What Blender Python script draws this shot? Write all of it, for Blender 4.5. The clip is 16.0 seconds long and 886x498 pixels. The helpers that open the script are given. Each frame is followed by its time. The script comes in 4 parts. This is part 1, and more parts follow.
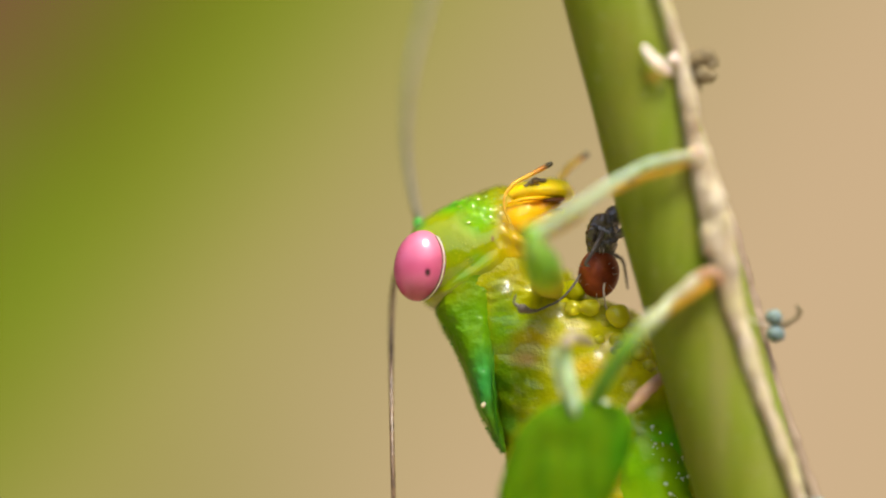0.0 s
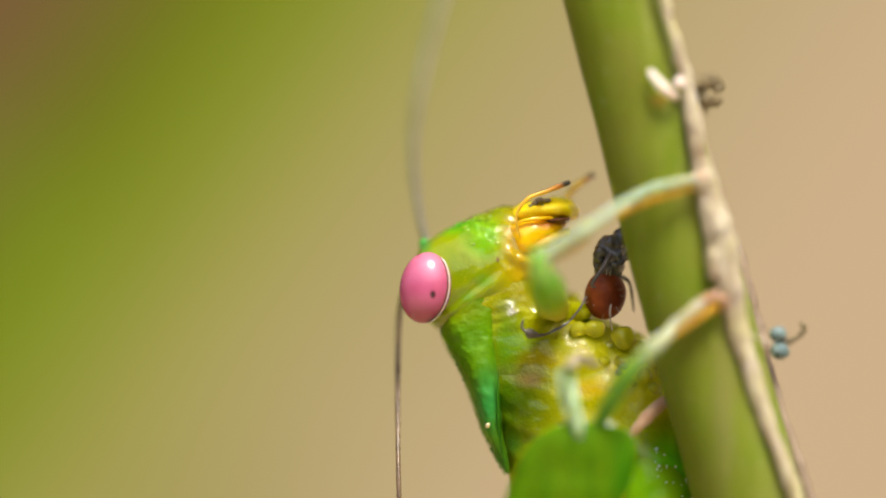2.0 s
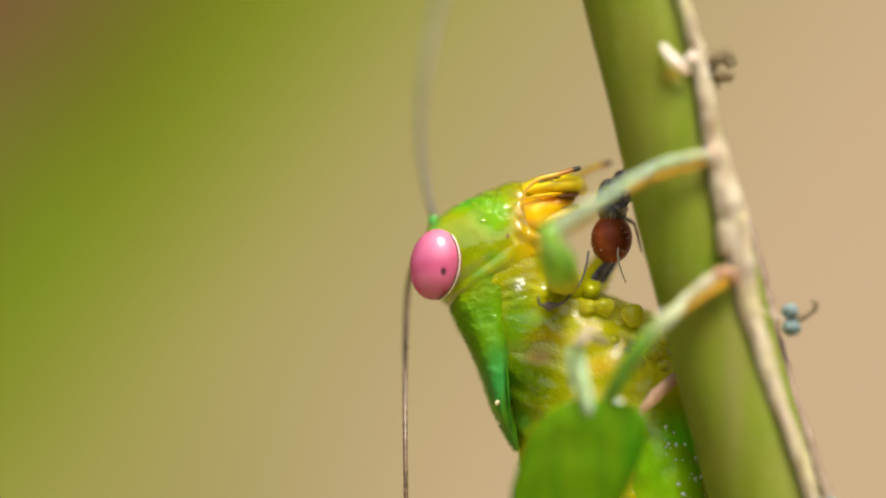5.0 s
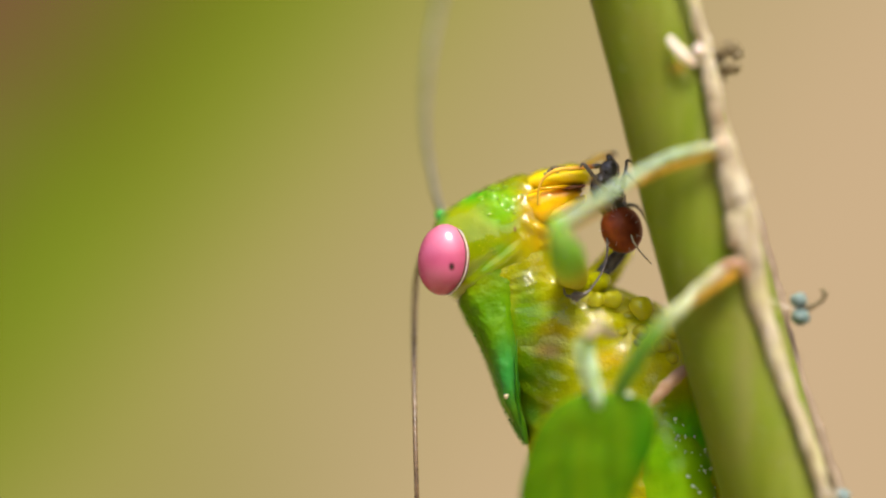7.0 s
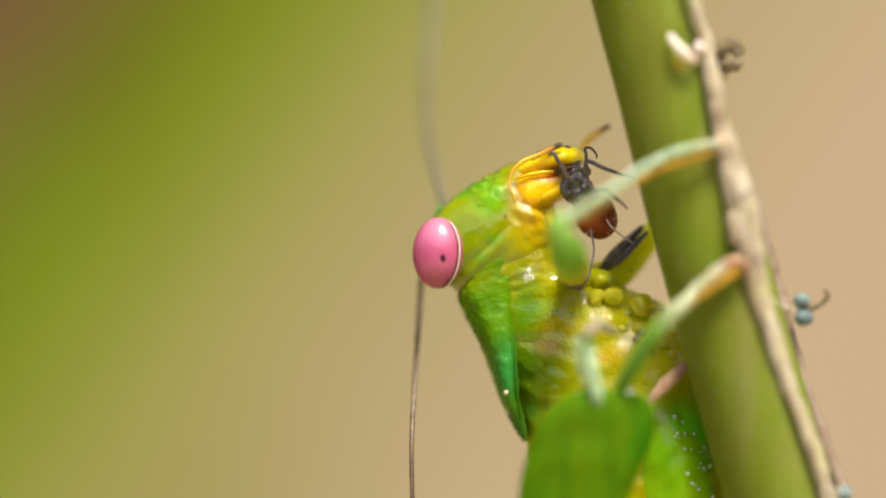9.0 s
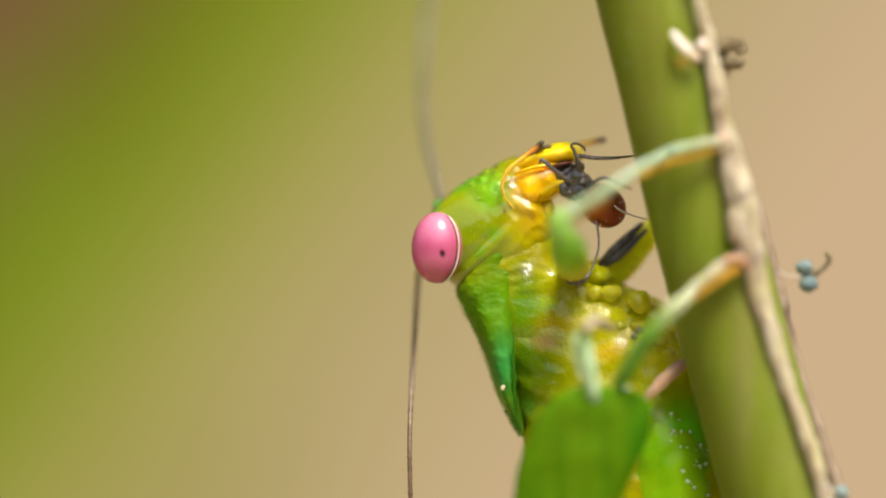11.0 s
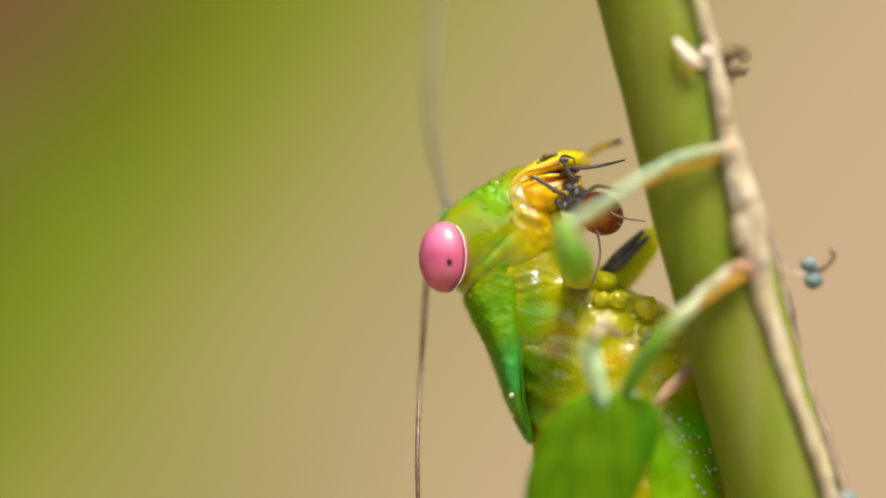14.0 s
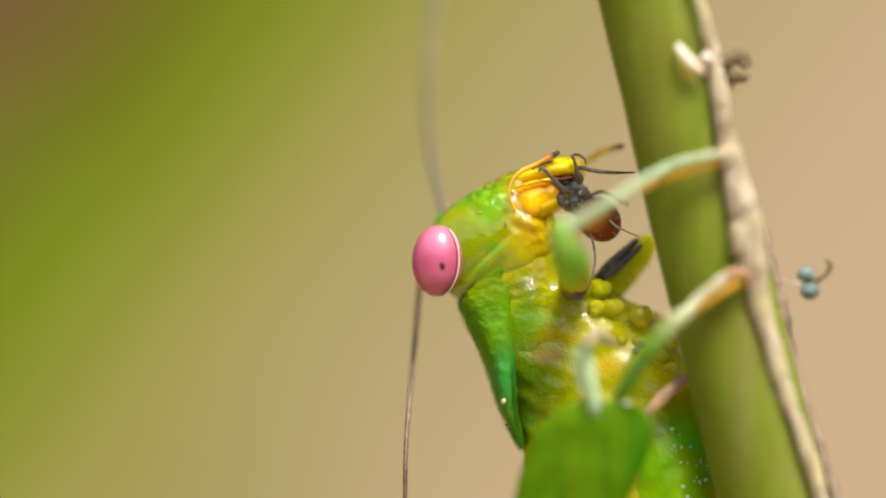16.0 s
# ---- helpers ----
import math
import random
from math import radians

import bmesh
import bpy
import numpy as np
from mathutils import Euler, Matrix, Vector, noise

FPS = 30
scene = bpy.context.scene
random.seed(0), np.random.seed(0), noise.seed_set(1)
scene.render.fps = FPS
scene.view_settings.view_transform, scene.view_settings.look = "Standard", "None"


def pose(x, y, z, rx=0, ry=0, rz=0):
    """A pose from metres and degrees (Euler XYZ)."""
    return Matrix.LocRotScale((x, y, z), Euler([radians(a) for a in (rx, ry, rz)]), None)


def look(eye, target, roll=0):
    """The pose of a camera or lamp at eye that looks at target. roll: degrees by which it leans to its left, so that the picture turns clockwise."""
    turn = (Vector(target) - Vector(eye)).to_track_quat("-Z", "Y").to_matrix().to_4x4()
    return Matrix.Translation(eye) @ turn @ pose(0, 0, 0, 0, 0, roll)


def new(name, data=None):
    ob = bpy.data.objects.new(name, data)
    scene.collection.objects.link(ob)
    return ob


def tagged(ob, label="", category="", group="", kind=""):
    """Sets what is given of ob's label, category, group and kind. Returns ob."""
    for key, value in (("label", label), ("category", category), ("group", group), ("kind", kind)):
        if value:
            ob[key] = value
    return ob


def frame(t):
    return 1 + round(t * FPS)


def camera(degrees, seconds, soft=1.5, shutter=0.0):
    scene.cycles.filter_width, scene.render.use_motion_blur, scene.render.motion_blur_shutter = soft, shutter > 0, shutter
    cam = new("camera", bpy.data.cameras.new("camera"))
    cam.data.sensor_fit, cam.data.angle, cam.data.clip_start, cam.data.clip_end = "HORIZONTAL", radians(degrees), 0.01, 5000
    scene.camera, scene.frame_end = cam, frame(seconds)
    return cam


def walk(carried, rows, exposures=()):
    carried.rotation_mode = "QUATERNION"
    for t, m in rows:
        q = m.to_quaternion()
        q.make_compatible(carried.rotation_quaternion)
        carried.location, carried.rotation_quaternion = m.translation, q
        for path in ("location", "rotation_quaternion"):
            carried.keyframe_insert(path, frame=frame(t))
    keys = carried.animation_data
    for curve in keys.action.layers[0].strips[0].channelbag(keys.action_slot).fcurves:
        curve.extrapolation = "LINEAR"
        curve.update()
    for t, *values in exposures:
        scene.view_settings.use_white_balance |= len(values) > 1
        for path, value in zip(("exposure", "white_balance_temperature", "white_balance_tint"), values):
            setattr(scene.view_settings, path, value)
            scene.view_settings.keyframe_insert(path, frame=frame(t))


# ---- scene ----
# All lengths below are in millimetres; U turns them into metres.
U = 0.001
CAM_BACK = 200.0
cam = camera(7.476, 16.0, soft=2.0)
cam.data.dof.use_dof = True
cam.data.dof.focus_distance = 0.2002
cam.data.dof.aperture_fstop = 13.0

CAM_SHIFT = [  # seconds, shift in x and z, roll in degrees
    (0, 0.163, -0.723, 0.15), (0.5, 0.023, -0.690, 1.46), (1, 0.143, -0.334, 0.18),
    (1.5, 0.137, 0.008, -0.46), (2, 0.010, -0.061, 0.43), (2.5, -0.041, -0.102, 0.63),
    (3, 0.000, 0.000, 0.00), (3.5, -0.093, -0.235, 0.54), (4, -0.115, -0.393, 0.43),
    (4.5, -0.214, -0.738, 0.90), (7, -0.550, -1.004, 0.28), (7.5, -0.672, -1.126, 0.53),
    (8, -0.774, -1.202, 1.01), (8.5, -0.722, -1.129, 0.80), (9, -0.588, -1.058, 0.12),
    (11.5, -0.589, -1.260, 1.01), (12, -0.599, -1.195, 0.69), (12.5, -0.646, -1.044, 0.56),
    (13, -0.657, -0.938, 0.57), (13.5, -0.602, -0.830, -0.38), (14, -0.751, -0.956, 0.37),
    (14.5, -0.883, -1.187, 1.10), (15, -0.898, -1.162, 1.39), (15.5, -0.761, -0.916, 0.12),
    (16, -0.667, -0.946, 1.56)]
walk(cam, [(t, pose(x * U, -CAM_BACK * U, z * U, 90, 0, 0) @ pose(0, 0, 0, 0, 0, roll)) for t, x, z, roll in CAM_SHIFT])

# ---- light ----
world = bpy.data.worlds.new("sky")
scene.world = world
world.use_nodes = True
wn = world.node_tree.nodes
sky = wn.new("ShaderNodeTexSky")
sky.sky_type = "NISHITA"
sky.sun_disc = False
sky.air_density, sky.dust_density, sky.ozone_density = 0.7, 3.5, 0.4
SUN = Vector((0.20, -0.46, 0.86)).normalized()
sky.sun_elevation = math.asin(SUN.z)
sky.sun_rotation = math.atan2(SUN.x, SUN.y)
wn["Background"].inputs["Strength"].default_value = 0.13
world.node_tree.links.new(sky.outputs[0], wn["Background"].inputs["Color"])
sun = new("sun", bpy.data.lights.new("sun", "SUN"))
sun.data.energy = 2.3
sun.data.angle = radians(20)
sun.data.color = (1.0, 0.96, 0.84)
sun.matrix_world = look(SUN, (0, 0, 0))
scene.view_settings.exposure = 1.0


# ---- materials ----
class Nodes:
    """A short way to write a node material."""

    def __init__(self, name):
        self.mat = bpy.data.materials.new(name)
        self.mat.use_nodes = True
        self.tree = self.mat.node_tree
        self.bsdf = self.tree.nodes["Principled BSDF"]
        self.co = self.add("ShaderNodeTexCoord").outputs["Object"]

    def add(self, kind, **values):
        n = self.tree.nodes.new(kind)
        for key, value in values.items():
            if isinstance(value, bpy.types.NodeSocket):
                self.tree.links.new(value, n.inputs[key])
            else:
                n.inputs[key].default_value = value
        return n

    def join(self, a, b):
        self.tree.links.new(a, b)

    def noise(self, scale, detail=3.0, co=None):
        return self.add("ShaderNodeTexNoise", Vector=co or self.co, Scale=scale, Detail=detail).outputs["Fac"]

    def ramp(self, fac, stops):
        n = self.add("ShaderNodeValToRGB", Fac=fac)
        e = n.color_ramp.elements
        while len(e) < len(stops):
            e.new(0.5)
        for el, (p, c) in zip(e, stops):
            el.position, el.color = p, (*c, 1)
        return n.outputs["Color"]

    def mix(self, fac, a, b, how="MIX"):
        n = self.add("ShaderNodeMix")
        n.data_type, n.blend_type = "RGBA", how
        for sock, v in ((n.inputs[0], fac), (n.inputs[6], a), (n.inputs[7], b)):
            if isinstance(v, bpy.types.NodeSocket):
                self.join(v, sock)
            else:
                sock.default_value = v if isinstance(v, float) else (*v, 1)
        return n.outputs[2]

    def math(self, op, a, b=0.0, clamp=False):
        n = self.add("ShaderNodeMath")
        n.operation, n.use_clamp = op, clamp
        for i, v in enumerate((a, b)):
            if isinstance(v, bpy.types.NodeSocket):
                self.join(v, n.inputs[i])
            else:
                n.inputs[i].default_value = v
        return n.outputs[0]

    def along(self, a, b, co=None):
        """0 at the point a, 1 at the point b (millimetres), straight between them."""
        a, b = Vector(a) * U, Vector(b) * U
        d = b - a
        n = self.add("ShaderNodeVectorMath", **{})
        n.operation = "SUBTRACT"
        self.join(co or self.co, n.inputs[0])
        n.inputs[1].default_value = a
        m = self.add("ShaderNodeVectorMath")
        m.operation = "DOT_PRODUCT"
        self.join(n.outputs[0], m.inputs[0])
        m.inputs[1].default_value = d / d.length_squared
        return m.outputs["Value"]

    def blob(self, centre, radii, co=None):
        """1 at the centre, fading to 0 at the radii (millimetres)."""
        n = self.add("ShaderNodeVectorMath")
        n.operation = "SUBTRACT"
        self.join(co or self.co, n.inputs[0])
        n.inputs[1].default_value = Vector(centre) * U
        m = self.add("ShaderNodeVectorMath")
        m.operation = "DIVIDE"
        self.join(n.outputs[0], m.inputs[0])
        m.inputs[1].default_value = Vector(radii) * U
        g = self.add("ShaderNodeVectorMath")
        g.operation = "LENGTH"
        self.join(m.outputs[0], g.inputs[0])
        r = self.add("ShaderNodeMapRange", Value=g.outputs["Value"])
        r.interpolation_type = "SMOOTHSTEP"
        r.inputs["From Min"].default_value, r.inputs["From Max"].default_value = 0.0, 1.0
        r.inputs["To Min"].default_value, r.inputs["To Max"].default_value = 1.0, 0.0
        return r.outputs[0]

    def bump(self, height, strength=0.3, dist=0.02):
        n = self.add("ShaderNodeBump", Strength=strength, Distance=dist * U, Height=height)
        self.join(n.outputs[0], self.bsdf.inputs["Normal"])

    def finish(self, color, rough=0.4, metal=0.0, sss=0.0, radius=(0.5, 0.6, 0.2), coat=0.0, trans=0.0, ior=1.45, gloss=0.1, coat_ior=1.5):
        b = self.bsdf
        if isinstance(color, bpy.types.NodeSocket):
            self.join(color, b.inputs["Base Color"])
        else:
            b.inputs["Base Color"].default_value = (*color, 1)
        if isinstance(rough, bpy.types.NodeSocket):
            self.join(rough, b.inputs["Roughness"])
        else:
            b.inputs["Roughness"].default_value = rough
        b.inputs["Metallic"].default_value = metal
        b.inputs["IOR"].default_value = ior
        b.inputs["Coat Weight"].default_value = coat
        b.inputs["Coat IOR"].default_value = 1 + 0.62 * (coat_ior - 1)
        b.inputs["Coat Roughness"].default_value = gloss
        b.inputs["Specular IOR Level"].default_value = 0.5 if not sss else 0.06
        b.inputs["Transmission Weight"].default_value = trans
        if sss:
            b.inputs["Subsurface Weight"].default_value = sss
            b.inputs["Subsurface Radius"].default_value = radius
            b.inputs["Subsurface Scale"].default_value = 1.0 * U
        return self.mat


def skin_material(name, dark, light, scale=2500, rough=0.3, sss=0.4, coat=0.5, radius=(0.6, 0.7, 0.15), patches=(), pits=9000, relief=0.25,
                  origin=(0, 0, 0), fade=None, lumps=1.5, trans=0.0, gloss=0.1, wet=1.5, creases=()):
    """Insect cuticle: two colours in soft clouds, patches of other colours, a change along a line, fine pits.
    creases: places (centre, radii, strength) where a wet film lies crumpled over the skin."""
    n = Nodes(name)
    o = Vector(origin)
    c = n.ramp(n.noise(scale * 0.35, 4), [(0.3, dark), (0.7, light)])
    if fade:
        start, end, stops = fade
        c = n.ramp(n.math("ADD", n.along(Vector(start) - o, Vector(end) - o), n.math("MULTIPLY", n.math("SUBTRACT", n.noise(scale, 3), 0.5), 0.12)), stops)
        c = n.mix(0.35, c, n.ramp(n.noise(scale * 0.5, 4), [(0.35, (0.25,) * 3), (0.65, (0.85,) * 3)]), "OVERLAY")
    fine = n.noise(scale * 3, 2)
    c = n.mix(n.math("MULTIPLY", fine, 0.25), c, n.mix(0.35, c, (1.0, 1.0, 0.6), "SCREEN") if fade else light)
    wob = n.math("MULTIPLY", n.math("SUBTRACT", n.noise(scale * 0.8, 3), 0.5), 0.7)
    for centre, radii, colour, amount in patches:
        edge = n.blob(Vector(centre) - o, radii)
        f = n.math("MULTIPLY", n.math("ADD", edge, n.math("MULTIPLY", wob, edge), True), amount)
        c = n.mix(f, c, colour)
    h = n.math("ADD", n.noise(pits, 2), n.math("MULTIPLY", n.noise(scale * 0.6, 3), lumps))
    n.bump(h, relief, 0.05)
    if creases:
        m = None
        for centre, radii, amount in creases:
            b = n.math("MULTIPLY", n.blob(Vector(centre) - o, radii), amount)
            m = b if m is None else n.math("MAXIMUM", m, b)
        st = n.add("ShaderNodeMapping", Vector=n.co)
        st.inputs["Rotation"].default_value = (0, radians(35), 0)
        st.inputs["Scale"].default_value = (1, 1, 0.45)
        folds = n.math("ADD", n.noise(5200, 3, st.outputs[0]), n.math("MULTIPLY", n.noise(2300, 2), 1.4))
        film = n.add("ShaderNodeBump", Strength=1.0, Distance=0.16 * U, Height=n.math("MULTIPLY", folds, m))
        n.join(film.outputs[0], n.bsdf.inputs["Coat Normal"])
    r = n.ramp(n.noise(scale, 3), [(0.3, (rough * 0.7,) * 3), (0.7, (rough * 1.3,) * 3)])
    return n.finish(c, r, sss=sss, coat=coat, radius=radius, trans=trans, ior=1.34 if trans else 1.45, gloss=gloss, coat_ior=wet)


# ---- geometry helpers ----
def rot_frame(axis):
    axis = Vector(axis).normalized()
    up = Vector((0, -1, 0)) if abs(axis.y) < 0.9 else Vector((0, 0, 1))
    side = axis.cross(up).normalized()
    return axis, side, side.cross(axis).normalized()


def smooth_path(points, steps):
    """Points (x, y, z, ...) joined by a Catmull-Rom curve."""
    pts = [np.array(p, float) for p in points]
    pts = [2 * pts[0] - pts[1]] + pts + [2 * pts[-1] - pts[-2]]
    out = []
    for i in range(1, len(pts) - 2):
        a, b, c, d = pts[i - 1 : i + 3]
        for k in range(steps):
            t = k / steps
            out.append(0.5 * (2 * b + (c - a) * t + (2 * a - 5 * b + 4 * c - d) * t * t + (3 * b - a - 3 * c + d) * t ** 3))
    out.append(pts[-2])
    return out


def rings(bm, loops, cap=True):
    """Skin a list of equal loops of points in millimetres."""
    vs = [[bm.verts.new(Vector(p) * U) for p in loop] for loop in loops]
    n = len(vs[0])
    for a, b in zip(vs, vs[1:]):
        for i in range(n):
            bm.faces.new((a[i], a[(i + 1) % n], b[(i + 1) % n], b[i]))
    if cap:
        for loop, flip in ((loops[0], 0), (loops[-1], 1)):
            mid = bm.verts.new(sum((Vector(p) for p in loop), Vector()) / n * U)
            ring = vs[-1] if flip else vs[0]
            for i in range(n):
                bm.faces.new((ring[i], ring[(i + 1) % n], mid) if flip else (ring[(i + 1) % n], ring[i], mid))


def tube(bm, points, radii, seg=14, steps=6, flat=1.0, wobble=0.0, wfreq=1.5, knots=None, round_ends=True):
    """A tube through points; radii go with the points; flat squeezes it along the line of sight."""
    path = smooth_path([(*p, r) for p, r in zip(points, radii)], steps)
    if round_ends:
        def dome(end, back):
            e, b = np.array(end), np.array(back)
            d = e[:3] - b[:3]
            d /= max(np.linalg.norm(d), 1e-9)
            return [np.array([*(e[:3] + d * e[3] * math.sin(a)), e[3] * math.cos(a)]) for a in (0.5, 1.0, 1.35)]
        path = dome(path[0], path[1])[::-1] + path + dome(path[-1], path[-2])
    loops, side = [], None
    for i, p in enumerate(path):
        a, b = path[max(i - 1, 0)], path[min(i + 1, len(path) - 1)]
        axis = Vector(b[:3] - a[:3]).normalized()
        if side is None:
            _, side, up = rot_frame(axis)
        side = (side - axis * side.dot(axis)).normalized()
        up = side.cross(axis)
        r = p[3]
        if knots:
            r *= 1 + knots[1] * (math.sin(i * knots[0]) ** 6)
        loop = []
        for k in range(seg):
            an = 2 * math.pi * k / seg
            c = Vector(p[:3]) + side * (r * math.cos(an)) + up * (r * flat * math.sin(an))
            if wobble:
                c += (c - Vector(p[:3])) * (wobble * noise.noise(c * wfreq))
            loop.append(c)
        loops.append(loop)
    rings(bm, loops)


def loft(bm, pairs, widths, depth, seg=32, steps=6, power=2.0, wobble=0.0, wfreq=1.0):
    """A body through sections: each goes from one outline point (x, z) to the opposite one, with a half-width along y round depth."""
    rows = smooth_path([(a[0], a[2], b[0], b[2], w) for (a, b), w in zip(pairs, widths)], steps)
    loops = []
    for r in rows:
        c = Vector(((r[0] + r[2]) / 2, depth, (r[1] + r[3]) / 2))
        h = Vector(((r[0] - r[2]) / 2, 0, (r[1] - r[3]) / 2))
        loop = []
        for k in range(seg):
            an = 2 * math.pi * k / seg
            ca, sa = math.cos(an), math.sin(an)
            ca = math.copysign(abs(ca) ** (2 / power), ca)
            sa = math.copysign(abs(sa) ** (2 / power), sa)
            p = c + h * ca + Vector((0, -1, 0)) * (r[4] * sa)
            if wobble:
                p += (p - c).normalized() * (wobble * noise.noise(p * wfreq))
            loop.append(p)
        loops.append(loop)
    rings(bm, loops)


def ball(bm, centre, radii, turn=(0, 0, 0), seg=20, wobble=0.0, wfreq=1.5):
    if not hasattr(radii, "__len__"):
        radii = (radii,) * 3
    m = Matrix.LocRotScale(Vector(centre), Euler([radians(a) for a in turn]), None)
    got = bmesh.ops.create_uvsphere(bm, u_segments=seg, v_segments=max(6, seg * 2 // 3), radius=1.0)
    for v in got["verts"]:
        p = m @ Vector([a * b for a, b in zip(v.co, radii)])
        if wobble:
            p += (p - m.translation) * (wobble * noise.noise(p * wfreq))
        v.co = p * U


def lump(p, sizes):
    """Wet folds: noise at several sizes."""
    return sum(a * noise.noise(Vector((p.x * f, p.y * f, p.z * f + 7 * i))) for i, (a, f) in enumerate(sizes))


def wrinkles(p, across, size, freq):
    """Folds that run across a direction in the x-z plane."""
    a = Vector((across[0], 0, across[1])).normalized()
    u, v = p.dot(a), p.dot(Vector((-a.z, 0, a.x)))
    return size * noise.noise(Vector((u * freq, p.y * freq * 0.4, v * freq * 0.25)))


def roughen(bm, sizes, keep=None, folds=None):
    bm.normal_update()
    moves = [(v, v.normal * ((lump(v.co / U, sizes) + (wrinkles(v.co / U, *folds) if folds else 0.0)) * U * (keep(v.co / U) if keep else 1.0))) for v in bm.verts]
    for v, d in moves:
        v.co += d


def on_surface(bm, count, want, seed):
    """Points (millimetres) and normals picked from the near side of a mesh, where want(point) is true."""
    bm.normal_update()
    got = [(v.co / U, v.normal.copy()) for v in bm.verts if v.normal.y < -0.15 and want(v.co / U)]
    r = random.Random(seed)
    got = r.sample(got, min(count, len(got)))
    return [(p + Vector((r.uniform(-0.05, 0.05), 0, r.uniform(-0.05, 0.05))), q) for p, q in got]


def drops(name, points, sizes, material, parent, label, seed, pivot=None, film=False):
    """Many tiny rounded drops that sit on a skin; a film is flat flakes, shaped as glints: turned midway between sun
    and camera.
    """
    r = random.Random(seed)
    bm = bmesh.new()
    glint_way = (SUN + Vector((0, -1, 0))).normalized()
    for p, nrm in points:
        a = sizes[0] + (sizes[1] - sizes[0]) * r.random() ** 2
        if film:
            d = nrm * 0.25 + glint_way + Vector((r.uniform(-1, 1), r.uniform(-1, 1), r.uniform(-1, 1))) * 0.11
            e = d.normalized().to_track_quat("-Y", "Z").to_euler()
            spin = Euler((0, r.uniform(-0.9, 0.9), 0)).to_matrix()
            e = (e.to_matrix() @ spin).to_euler()
            ball(bm, p, (a * r.uniform(1.0, 2.2), a * 0.28, a * r.uniform(0.45, 0.8)), turn=[math.degrees(x) for x in e], seg=14, wobble=0.2, wfreq=9)
        else:
            ball(bm, p + nrm * a * 0.25, (a * r.uniform(0.9, 1.6), a * 0.8, a), turn=(0, r.uniform(-60, 60), 0), seg=8)
    return tagged(part(name, bm, material, parent, label, pivot), kind="stuff")


def part(name, bm, material, parent=None, label="", pivot=None):
    """Links a bmesh as one mesh object under a thing or a part. pivot: the point, in millimetres, round which it turns."""
    at = Vector(pivot) * U if pivot else Vector()
    base = Vector(parent.get("pivot_at", (0, 0, 0))) if parent else Vector()
    for v in bm.verts:
        v.co -= at
    bmesh.ops.recalc_face_normals(bm, faces=bm.faces)
    me = bpy.data.meshes.new(name)
    bm.to_mesh(me)
    bm.free()
    for f in me.polygons:
        f.use_smooth = True
    me.materials.append(material)
    ob = new(name, me)
    ob["pivot_at"] = tuple(at)
    ob.location = at - base
    if parent:
        ob.parent = parent
    if label:
        ob["label"] = label
    return ob


def thing(name, label, category, group="", at=(0, 0, 0)):
    ob = new(name)
    ob.empty_display_size = 0.002
    ob.location = Vector(at) * U
    ob["pivot_at"] = tuple(Vector(at) * U)
    return tagged(ob, label, category, group)


# ---- setting ----
def backdrop_material():
    n = Nodes("glowing_bank_sheet")
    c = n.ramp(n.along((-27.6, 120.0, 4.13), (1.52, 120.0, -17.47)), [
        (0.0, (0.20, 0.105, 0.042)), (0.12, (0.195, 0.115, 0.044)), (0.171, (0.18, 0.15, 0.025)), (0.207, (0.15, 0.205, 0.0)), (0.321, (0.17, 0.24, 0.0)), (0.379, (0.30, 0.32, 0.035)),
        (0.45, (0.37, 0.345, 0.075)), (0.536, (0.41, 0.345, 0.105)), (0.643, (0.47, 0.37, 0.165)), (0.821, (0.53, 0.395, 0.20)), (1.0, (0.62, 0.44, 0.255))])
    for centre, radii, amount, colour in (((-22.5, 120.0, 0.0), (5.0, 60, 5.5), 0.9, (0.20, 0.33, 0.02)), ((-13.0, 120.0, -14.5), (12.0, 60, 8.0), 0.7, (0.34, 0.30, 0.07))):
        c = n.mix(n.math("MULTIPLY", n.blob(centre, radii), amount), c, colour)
    # sunlit look painted as glow; the sheet stands only 12 cm behind
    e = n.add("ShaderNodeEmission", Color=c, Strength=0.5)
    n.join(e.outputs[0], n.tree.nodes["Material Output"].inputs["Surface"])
    return n.mat


def ground_material():
    n = Nodes("dry_sandy_soil")
    c = n.ramp(n.noise(6, 5), [(0.3, (0.33, 0.24, 0.14)), (0.7, (0.48, 0.36, 0.22))])
    c = n.mix(n.ramp(n.noise(60, 3), [(0.55, (0, 0, 0)), (0.75, (0.7,) * 3)]), c, (0.16, 0.15, 0.05))
    n.bump(n.noise(90, 4), 0.5, 8)
    return n.finish(c, 0.9)


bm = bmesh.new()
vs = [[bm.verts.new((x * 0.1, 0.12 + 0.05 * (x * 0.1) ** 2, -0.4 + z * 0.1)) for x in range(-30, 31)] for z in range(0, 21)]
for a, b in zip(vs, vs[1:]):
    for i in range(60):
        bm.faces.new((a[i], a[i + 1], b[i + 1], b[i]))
tagged(part("backdrop", bm, backdrop_material()), "glowing sheet painted as a blurred bank of sand and green foliage", "backdrop", kind="structure")
# unseen ground; its pale sand is there to send warm light up
bm = bmesh.new()
vs = [[bm.verts.new((x * 2.0, y * 2.0, -0.4)) for x in range(-20, 21)] for y in range(-20, 21)]
for a, b in zip(vs, vs[1:]):
    for i in range(40):
        bm.faces.new((a[i], a[i + 1], b[i + 1], b[i]))
tagged(part("ground", bm, ground_material()), "dry sandy soil with sparse green litter", "ground", kind="structure")

